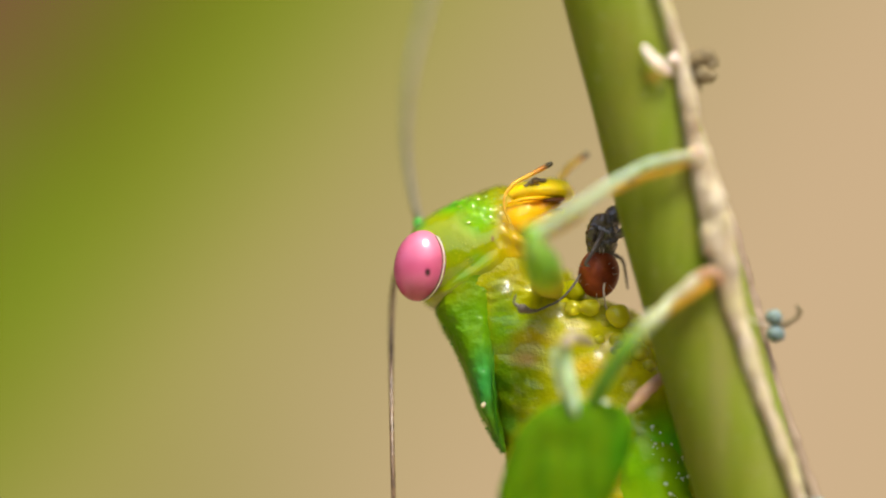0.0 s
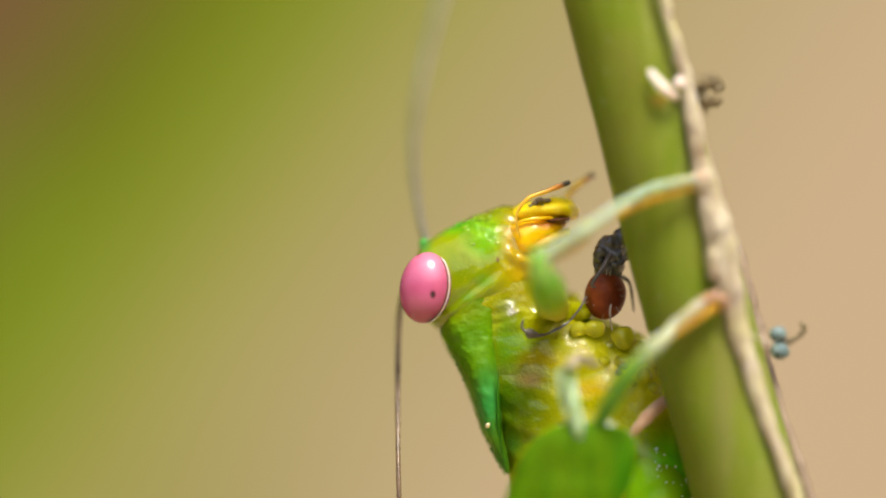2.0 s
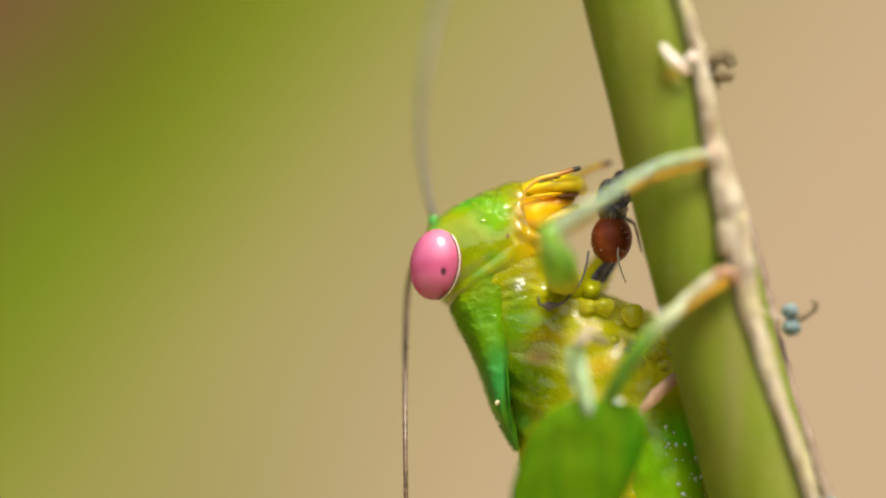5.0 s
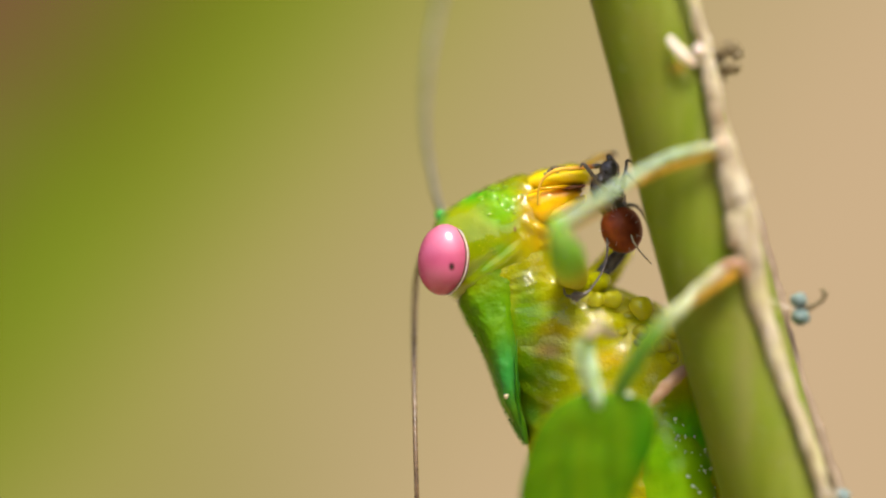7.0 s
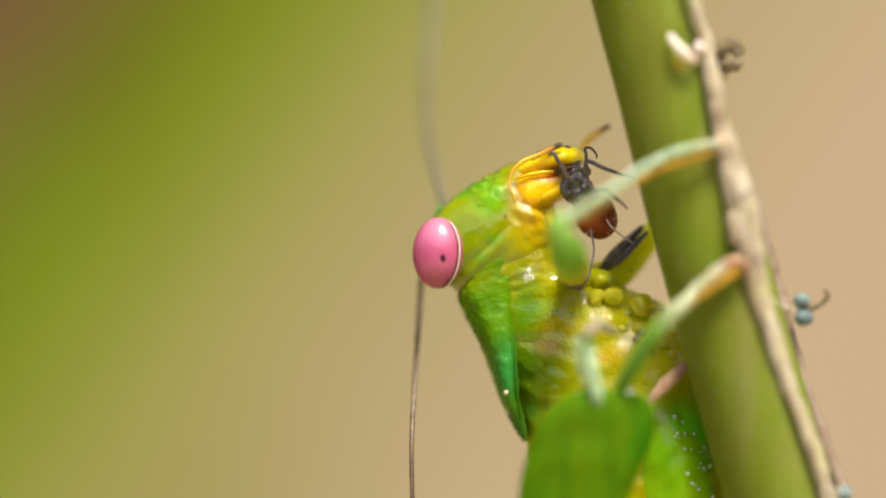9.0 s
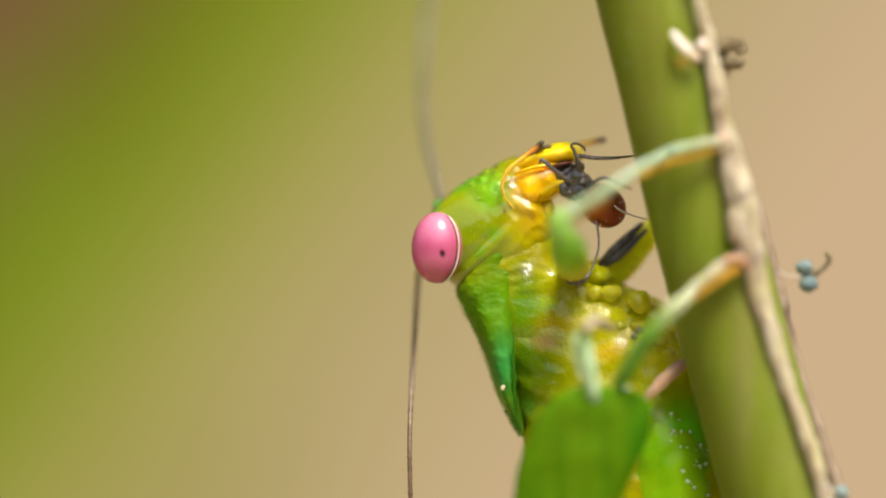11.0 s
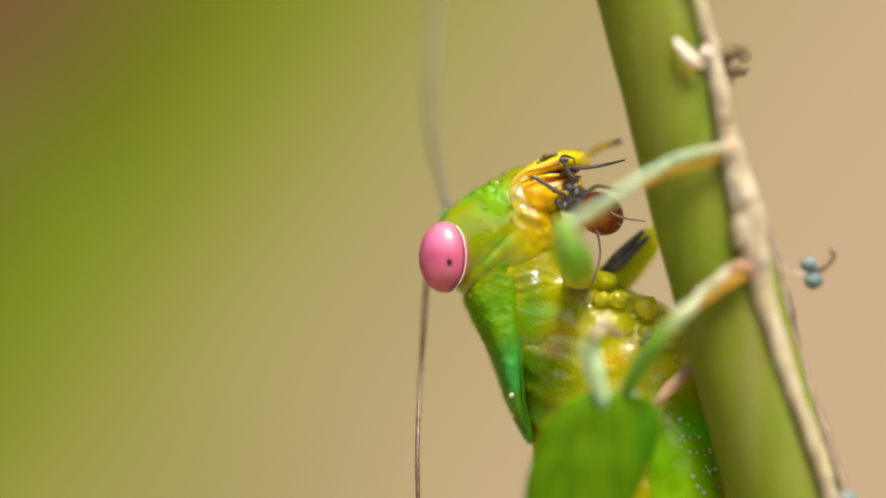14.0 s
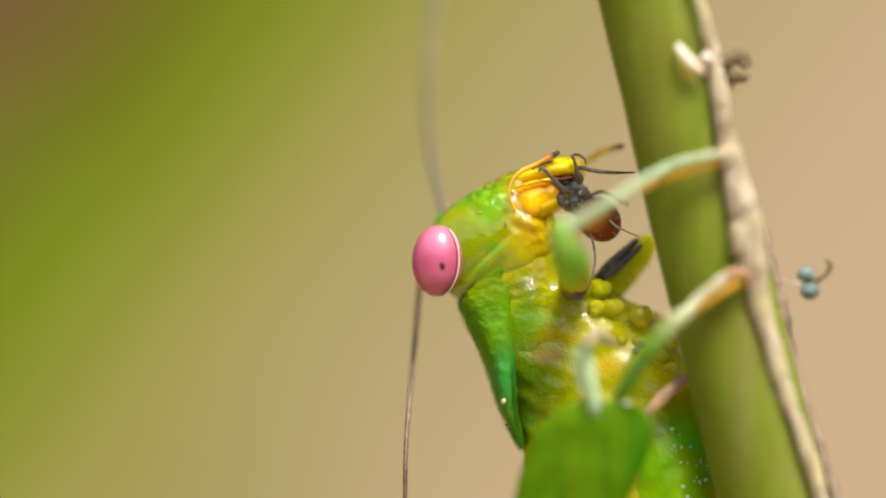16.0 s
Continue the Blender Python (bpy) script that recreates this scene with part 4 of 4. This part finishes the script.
part("shin", bm, FRONT, front, "whitish green shin")
bm = bmesh.new()
tube(bm, [(3.00, -4.80, -0.35), (3.36, -4.80, -0.14), (3.80, -4.70, 0.10), (4.14, -4.60, 0.30)], [0.08, 0.13, 0.13, 0.08], seg=14, steps=8, wobble=0.2, wfreq=3)
part("shin_underside", bm, PAD, front, "amber underside of the shin")
bm = bmesh.new()
tube(bm, [(5.65, -3.18, 1.53), (6.16, -3.34, 1.76), (6.73, -3.42, 1.92), (7.34, -3.26, 2.03)], [0.15, 0.13, 0.11, 0.12], seg=18, steps=8, knots=(0.4, 0.25), wobble=0.2, wfreq=3)
part("foot", bm, FRONT, front, "pale tan foot")
bm = bmesh.new()
tube(bm, [(5.05, -3.50, 0.92), (5.48, -3.22, 1.15), (6.00, -3.30, 1.38), (6.65, -3.30, 1.58), (7.21, -3.20, 1.76)], [0.06, 0.10, 0.09, 0.10, 0.09], seg=14, steps=8, knots=(0.5, 0.3))
part("foot_pad", bm, PAD, front, "orange foot pad")
bm = bmesh.new()
tube(bm, [(7.28, -3.26, 2.02), (7.54, -3.18, 2.12), (7.75, -3.02, 1.95)], [0.13, 0.1, 0.06], seg=12)
part("claw", bm, FOOT, front, "brown claw")

bm = bmesh.new()
tube(bm, [(5.34, -0.80, -5.82), (5.60, -0.90, -5.48), (5.97, -0.90, -5.03), (6.36, -0.70, -4.65), (6.72, -0.40, -4.40)], [0.07, 0.13, 0.2, 0.2, 0.14], seg=14, wobble=0.3, wfreq=3)
foot = part("foot", bm, FOOT, katydid, "pinkish brown foot")

CLAW = (4.54, 1.60, -1.03)
bm = bmesh.new()
tube(bm, [(3.08, 2.00, -2.04), (3.75, 2.10, -1.95), (4.51, 2.20, -1.74), (5.09, 2.20, -1.17), (5.59, 2.20, -0.49)], [0.28, 0.42, 0.46, 0.42, 0.3], seg=24, steps=8, wobble=0.15, wfreq=2)
far_leg = part("far_front_leg", bm, skin_material("far_leg_skin", (0.56, 0.60, 0.006), (0.70, 0.68, 0.012), radius=(0.3, 0.3, 0.05), sss=0.5, rough=0.25, origin=CLAW), katydid, "translucent yellow-green front leg", pivot=CLAW)
for dx, k in ((0, 1.0), (9, 0.8)):
    bm = bmesh.new()
    tube(bm, [(5.20 + dx * 0.0170, 1.50, -0.41 + dx * -0.0166), (4.82 + dx * 0.0170, 1.40, -0.79 + dx * -0.0166), (4.37 + dx * 0.0170, 1.40, -1.23 + dx * -0.0166), (3.97 + dx * 0.0169, 1.50, -1.64 + dx * -0.0048)], [0.08 * k, 0.13 * k, 0.15 * k, 0.06 * k], seg=14, steps=8, flat=0.6)
    part("claw", bm, BLACK, far_leg, "long black claw")
bm = bmesh.new()
for c, r in (((4.95, 1.70, -1.69), 0.035), ((4.39, 1.70, -2.02), 0.03), ((4.55, 1.70, -1.97), 0.025), ((5.09, 1.75, -1.42), 0.03)):
    ball(bm, c, r, seg=8)
part("spine", bm, BLACK, far_leg, "tiny dark spines")

# ---- ant ----
ant = thing("ant", "dark ant with a red-brown abdomen held in the jaws", "ant", at=GASTER)
bm = bmesh.new()
ball(bm, GASTER, (0.72, 0.6, 0.62), turn=(0, 33, 0), seg=40, wobble=0.05)
part("abdomen", bm, RED, ant, "shiny red-brown abdomen")
bm = bmesh.new()
ball(bm, (3.65, 0.60, 0.25), (0.2, 0.22, 0.24), seg=20, wobble=0.2, wfreq=4)
part("waist", bm, BLACK, ant)
bm = bmesh.new()
for c, r, a in (((3.45, 0.60, 0.41), (0.43, 0.40, 0.46), 33), ((3.18, 0.60, 0.58), (0.46, 0.40, 0.50), 33), ((2.91, 0.60, 0.78), (0.34, 0.36, 0.40), 33), ((3.38, 0.35, 0.78), (0.26, 0.2, 0.16), 20), ((3.05, 0.30, 0.34), (0.26, 0.2, 0.16), 50), ((3.51, 0.20, 0.60), (0.16, 0.12, 0.12), 0)):
    ball(bm, c, r, turn=(0, a, 0), seg=30)
roughen(bm, [(0.08, 3.0), (0.07, 6.0)])
part("thorax", bm, BLACK, ant, "rough black thorax with grey glints")
bm = bmesh.new()
ball(bm, (2.88, 0.70, 1.14), (0.36, 0.34, 0.30), turn=(0, 60, 0), seg=30)
ball(bm, (2.67, 0.70, 1.41), (0.16, 0.2, 0.12), turn=(0, 40, 0), seg=18)
roughen(bm, [(0.05, 3.0), (0.03, 7.0)])
part("head", bm, BLACK, ant, "black head")
bm = bmesh.new()
for k in range(16):
    a = rng.uniform(0, 6.28)
    p = Vector(GASTER) + Vector((0.66 * math.cos(a), -0.25, 0.58 * math.sin(a))) * rng.uniform(0.4, 0.98)
    d = (p - Vector(GASTER)).normalized()
    tube(bm, [p - d * 0.02 - Vector((0, 0.25, 0)), p + d * 0.18 - Vector((0, 0.3, 0))], [0.008, 0.004], seg=5, steps=2, round_ends=False)
tagged(part("bristle_cover", bm, HAIR, ant, "short pale bristles"), kind="stuff")


def ant_leg(points, radii, name="leg", material=None, label="", pivot=None):
    bm = bmesh.new()
    tube(bm, points, [0.8 * a for a in radii], seg=10, steps=8)
    return part(name, bm, material or LEGGREY, ant, label, pivot)


ant_leg([(3.44, 0.30, 0.85), (3.30, 0.10, 1.25), (3.38, 0.10, 1.36), (3.73, 0.00, 1.33), (4.18, 0.00, 1.34), (4.60, 0.10, 1.39), (5.00, 0.30, 1.46)], [0.08, 0.08, 0.085, 0.075, 0.07, 0.05, 0.035])
HIP_NEAR = (3.14, 0.20, 0.59)
near_leg = ant_leg([(3.14, 0.20, 0.59), (2.90, 0.00, 0.72), (2.57, -0.10, 0.97), (2.28, -0.10, 1.18), (2.20, -0.10, 1.07)], [0.08, 0.09, 0.08, 0.07, 0.03], pivot=HIP_NEAR)
ant_leg([(3.37, 0.30, 0.85), (3.47, 0.10, 1.05), (3.33, 0.00, 1.21), (3.20, 0.00, 1.51), (3.11, 0.00, 1.66), (3.26, 0.10, 1.73), (3.48, 0.20, 1.63), (3.53, 0.20, 1.52)], [0.08, 0.10, 0.07, 0.06, 0.055, 0.05, 0.04, 0.03])
ant_leg([(4.35, 0.10, 0.05), (4.68, 0.10, -0.18), (5.05, 0.20, -0.31), (5.46, 0.40, -0.39)], [0.04, 0.035, 0.03, 0.025], "leg", HAIR, "thin pale leg end")
ant_leg([(3.62, 1.00, 0.43), (3.99, 1.20, 0.69), (4.20, 1.30, 0.76), (4.63, 1.30, 0.63), (4.97, 1.30, 0.50)], [0.09, 0.08, 0.06, 0.05, 0.03])
HIP = (3.99, 0.30, -0.35)
bm = bmesh.new()
tube(bm, [(3.95, 0.30, -0.28), (4.05, 0.15, -0.73), (4.06, 0.00, -1.23), (3.92, -0.20, -1.68), (3.82, -0.30, -1.93)], [0.035, 0.035, 0.03, 0.035, 0.035], seg=8, steps=8)
tube(bm, [(3.82, -0.30, -1.93), (3.69, -0.35, -2.08), (3.48, -0.40, -2.20)], [0.04, 0.07, 0.16], seg=12, steps=6)
tube(bm, [(3.48, -0.40, -2.20), (3.19, -0.40, -2.25), (3.06, -0.40, -2.07)], [0.08, 0.04, 0.03], seg=8, steps=6)
hook = part("hooked_leg", bm, LEGGREY, ant, "thin brown leg with a dark hooked foot", pivot=HIP)


# ---- movement ----
def motions():
    body = [  # seconds, shift in x and z, turn
    (0, -0.035, -0.077, -0.51), (0.5, -0.057, -0.081, -0.74), (1, -0.039, -0.078, -0.60),
    (1.5, 0.007, -0.018, 0.04), (2, -0.005, -0.003, -0.19), (2.5, -0.032, -0.052, -0.07),
    (3, 0.000, -0.000, 0.00), (3.5, -0.006, -0.020, -0.17), (4, -0.016, -0.036, -0.35),
    (4.5, -0.040, -0.124, -0.52), (7, -0.053, -0.096, -0.36), (7.5, -0.036, -0.061, -0.14),
    (8, -0.008, -0.025, 0.06), (8.5, -0.040, -0.019, 0.10), (9, -0.072, -0.034, 0.10),
    (11.5, -0.102, -0.046, 0.20), (12, -0.071, -0.061, 0.23), (12.5, -0.080, -0.049, 0.15),
    (13, -0.059, -0.011, 0.13), (13.5, -0.050, -0.024, 0.32), (14, -0.069, -0.005, -0.06),
    (14.5, -0.105, -0.027, -0.05), (15, -0.075, 0.002, -0.03), (15.5, -0.118, -0.011, 0.48),
    (16, -0.103, -0.127, 0.12)]
    nods = [  # seconds, shift in x and z, three turns
    (0, -0.045, 0.003, -1.6, 1.7, 0.3), (0.5, -0.013, -0.020, -1.2, 1.3, 0.4), (1, -0.018, -0.004, -1.5, 1.1, -0.4),
    (1.5, -0.070, -0.003, -1.6, 1.2, -0.1), (2, -0.007, -0.008, -0.7, 0.3, -0.7), (2.5, -0.006, 0.008, -0.5, -0.3, -0.5),
    (3, 0.000, -0.000, 0.0, -0.0, 0.0), (3.5, -0.003, -0.014, -0.3, 0.2, -0.6), (4, 0.024, -0.018, -0.4, -0.2, -1.0),
    (4.5, -0.001, 0.009, -0.6, -0.1, -0.1), (7, 0.010, 0.040, 0.6, -1.3, 0.1), (7.5, -0.004, 0.003, 0.3, -1.0, -0.5),
    (8, -0.020, -0.017, -3.8, -1.8, -5.2), (8.5, 0.139, 0.174, -0.9, -7.2, -8.7), (9, 0.105, 0.175, -1.9, -6.6, -9.2),
    (11.5, 0.089, 0.198, -0.8, -7.5, -8.0), (12, 0.082, 0.189, -0.6, -7.0, -8.6), (12.5, 0.069, 0.233, 1.2, -6.9, -7.5),
    (13, 0.078, 0.159, -0.9, -6.6, -8.6), (13.5, 0.077, 0.207, 0.2, -7.2, -8.1), (14, 0.113, 0.152, -1.3, -7.0, -8.6),
    (14.5, 0.110, 0.153, -1.0, -7.2, -8.7), (15, 0.096, 0.112, -1.4, -6.5, -9.5), (15.5, 0.099, 0.171, -1.5, -7.1, -9.3),
    (16, 0.058, 0.181, -1.0, -7.2, -9.3)]
    walk(katydid, [(t, pose(x * U, 0, z * U, 0, a, 0)) for t, x, z, a in body])
    n = Vector(NECK)
    walk(head, [(t, pose((n.x + x) * U, n.y * U, (n.z + z) * U, rx, ry, rz)) for t, x, z, rx, ry, rz in nods])
    for leg in (front, middle):
        walk(leg, [(t, pose(x * U, 0, z * U, 0, a, 0).inverted()) for t, x, z, a in body])

    def swing(ob, pivot, rows):
        p = Vector(pivot) - n
        walk(ob, [(t, pose((p.x + x) * U, p.y * U, (p.z + z) * U, 0, a, 0)) for t, x, z, a in rows])

    swing(palp_near, PALP_A, [
    (0, -0.13, -0.18, -9.8), (0.5, -0.11, -0.14, -7.3), (1, -0.05, -0.06, -1.8),
    (1.5, -0.28, -0.29, -1.8), (2, 0.04, 0.04, -1.7), (2.5, -0.30, -0.22, 7.5),
    (3, 0.00, 0.00, 0.0), (3.5, -0.15, -0.15, 0.4), (4, -0.10, -0.08, 4.5),
    (4.5, -0.12, -0.10, 3.6), (7, 0.10, 0.06, 16.0), (7.5, -0.19, -0.32, -15.4),
    (8, -0.34, -0.91, -25.1), (8.5, -0.37, -0.24, 11.3), (9, -0.27, -0.24, 1.8),
    (11.5, -0.41, -0.65, -13.4), (12, -0.44, -0.38, 3.9), (12.5, -0.34, -0.39, -5.0),
    (13, -0.39, -0.26, 11.0), (13.5, -0.33, -0.21, 12.3), (14, -0.49, -0.34, 10.2),
    (14.5, -0.49, -0.45, 1.8), (15, -0.46, -0.43, 1.3), (15.5, -0.52, -0.50, 0.5),
    (16, -0.27, -0.28, -1.8)])
    swing(palp_far, PALP_B, [
    (0, 0.00, 0.01, -4.5), (0.5, -0.03, -0.03, -3.1), (1, 0.10, 0.08, 2.6),
    (1.5, -0.22, -0.17, 2.9), (2, -0.03, -0.03, -2.3), (2.5, -0.41, -0.20, 15.6),
    (3, 0.00, 0.00, 0.0), (3.5, -0.29, -0.23, 2.8), (4, -0.13, -0.10, 4.1),
    (4.5, -0.03, -0.01, 14.2), (7, -0.07, -0.03, 16.7), (7.5, -0.19, -0.14, 5.2),
    (8, -0.45, -0.50, -6.5), (8.5, -0.24, -0.05, 28.8), (9, 0.03, 0.02, 6.3),
    (11.5, -0.36, -0.08, 28.6), (12, -0.18, -0.07, 21.8), (12.5, -0.23, -0.10, 17.8),
    (13, -0.26, -0.09, 21.9), (13.5, -0.23, -0.05, 29.4), (14, -0.01, -0.00, 22.4),
    (14.5, -0.27, -0.10, 22.0), (15, -0.27, -0.11, 18.8), (15.5, -0.29, -0.06, 29.0),
    (16, 0.18, 0.06, 23.1)])
    swing(antenna_low, LOWER, [(t, 0, 0, a) for t, a in (
    (0, -1.4), (1.5, -1.0), (3.5, -0.4), (7, 1.2), (7.5, 0.7),
    (8, 0.9), (8.5, 5.5), (9, 4.8), (11.5, 5.3), (12.5, 5.4), (14.5, 5.2),
    (15, 4.7), (15.5, 5.0), (16, 5.6))])
    swing(antenna_up, UPPER, [(t, 0, 0, a) for t, a in (
    (0, -1.7), (1.5, -1.2), (3.5, -1.2), (7, -0.4), (9, -7.7),
    (12.5, -5.9), (14.5, -7.7), (16, -8.0))])
    chew = [(0, 0), (0.5, 2), (1, -5), (1.5, -5), (2, 1), (2.5, -4), (3, 0), (3.5, -1), (4, -1), (4.5, 0), (7, 2), (7.5, 5), (8, 1), (8.5, 4), (9, 6), (11.5, 2), (12, 5), (12.5, 3), (13, 6), (13.5, 2), (14, 6), (14.5, 4), (15, 1), (15.5, 5), (16, 3)]
    for jaw in (mandible, cutting_edge):
        swing(jaw, MAND, [(t, 0, 0, a) for t, a in chew])
    swing(labrum, (2.37, 1.50, 0.99), [(t, 0, 0, -0.6 * a) for t, a in chew])
    walk(ant, [(t, pose(x * U, GASTER[1] * U, z * U, 0, a, 0)) for t, x, z, a in (
    (0, 4.77, -1.44, 62), (0.5, 4.74, -1.47, 62), (1, 4.76, -1.44, 62), (1.5, 4.79, -1.31, 62),
    (2, 4.82, -1.39, 63), (2.5, 4.80, -0.77, 64), (3, 4.83, -1.20, 65), (3.5, 4.74, -0.64, 67),
    (4, 4.79, -0.79, 63), (4.5, 4.67, -0.54, 59), (7, 4.73, -0.39, 35), (7.5, 4.52, -0.05, 12),
    (8, 3.82, -0.65, 19), (8.5, 3.94, -0.45, 19), (9, 3.93, -0.07, 22), (11.5, 4.15, 0.12, 0),
    (12, 4.10, -0.02, 0), (12.5, 4.14, -0.06, 0), (13, 4.09, -0.12, -2), (13.5, 4.30, -0.18, -3),
    (14, 3.89, 0.12, -5), (14.5, 4.03, -0.18, -2), (15, 3.98, -0.23, 0), (15.5, 4.05, -0.26, 4),
    (16, 3.91, 0.06, 7))])
    h = Vector(HIP) - Vector(GASTER)
    walk(hook, [(t, pose((h.x + x) * U, h.y * U, (h.z + z) * U, 0, a, 0)) for t, x, z, a in (
    (0, 0.00, -0.28, -16), (1.5, 0.02, -0.29, -19), (3, 0.05, -0.31, -25), (4.5, 0.21, -0.56, -36),
    (7, 0.02, -0.20, -21), (7.5, -0.02, -0.09, -4), (8, -0.12, 0.48, -29), (8.5, -0.03, 0.27, -21),
    (9, -0.02, 0.07, -30), (11.5, -0.03, -0.11, 0), (12, -0.01, -0.05, -1), (12.5, 0.00, 0.00, -0),
    (13, 0.02, 0.07, 0), (13.5, 0.08, 0.17, 9), (14, -0.01, -0.02, -0), (14.5, 0.02, 0.07, 0),
    (15, 0.04, 0.15, -1), (15.5, 0.05, 0.19, -0), (16, -0.01, -0.13, -12))])
    h2 = Vector(HIP_NEAR) - Vector(GASTER)
    walk(near_leg, [(t, pose(h2.x * U, h2.y * U, h2.z * U, 0, a, 0)) for t, a in (
    (0, -158), (3, -156), (4.5, -140), (5.8, -75), (7, -20), (8, 0), (16, 0))])
    walk(far_leg, [(t, pose(x * U, CLAW[1] * U, z * U, 0, 0, yaw)) for t, x, z, yaw in (
    (0, 4.04, -2.14, 70), (0.5, 4.10, -2.24, 70), (1, 4.14, -2.17, 69), (1.5, 4.02, -2.05, 68),
    (2, 4.04, -2.19, 68), (2.5, 4.10, -2.00, 65), (3, 4.08, -1.78, 62), (3.5, 4.22, -1.54, 52),
    (4, 4.25, -1.52, 47), (4.5, 4.36, -1.27, 42), (7, 4.38, -1.19, 30), (7.5, 4.38, -1.03, 15),
    (8, 4.50, -0.90, 0), (8.5, 4.67, -1.14, 0), (9, 4.72, -0.99, 0), (11.5, 4.73, -0.99, 0),
    (12, 4.74, -1.03, 0), (12.5, 4.54, -1.03, 0), (13, 4.54, -1.10, 0), (13.5, 4.62, -1.00, 0),
    (14, 4.58, -1.04, 0), (14.5, 4.49, -1.08, 0), (15, 4.54, -1.02, 0), (15.5, 4.63, -0.92, 0),
    (16, 4.51, -1.02, 0))])
    walk(eggs, [(t, pose(x * U, DEB[1] * U, z * U, 0, a, 0)) for t, x, z, a in (
    (0, 9.87, -2.93, 0), (3, 9.85, -2.68, 0), (4.5, 9.89, -2.76, 0), (7, 9.89, -2.69, 0),
    (7.5, 9.83, -2.70, 0), (8, 9.79, -2.70, 0), (9, 9.93, -2.79, 0), (11.5, 10.05, -1.66, -10),
    (12.5, 10.01, -1.59, -10), (13, 10.03, -1.58, -10), (14, 10.02, -1.57, -10), (14.5, 9.96, -1.59, -10),
    (15, 9.98, -1.52, -10), (15.5, 10.01, -1.58, -10), (16, 10.02, -1.64, -10))])


motions()
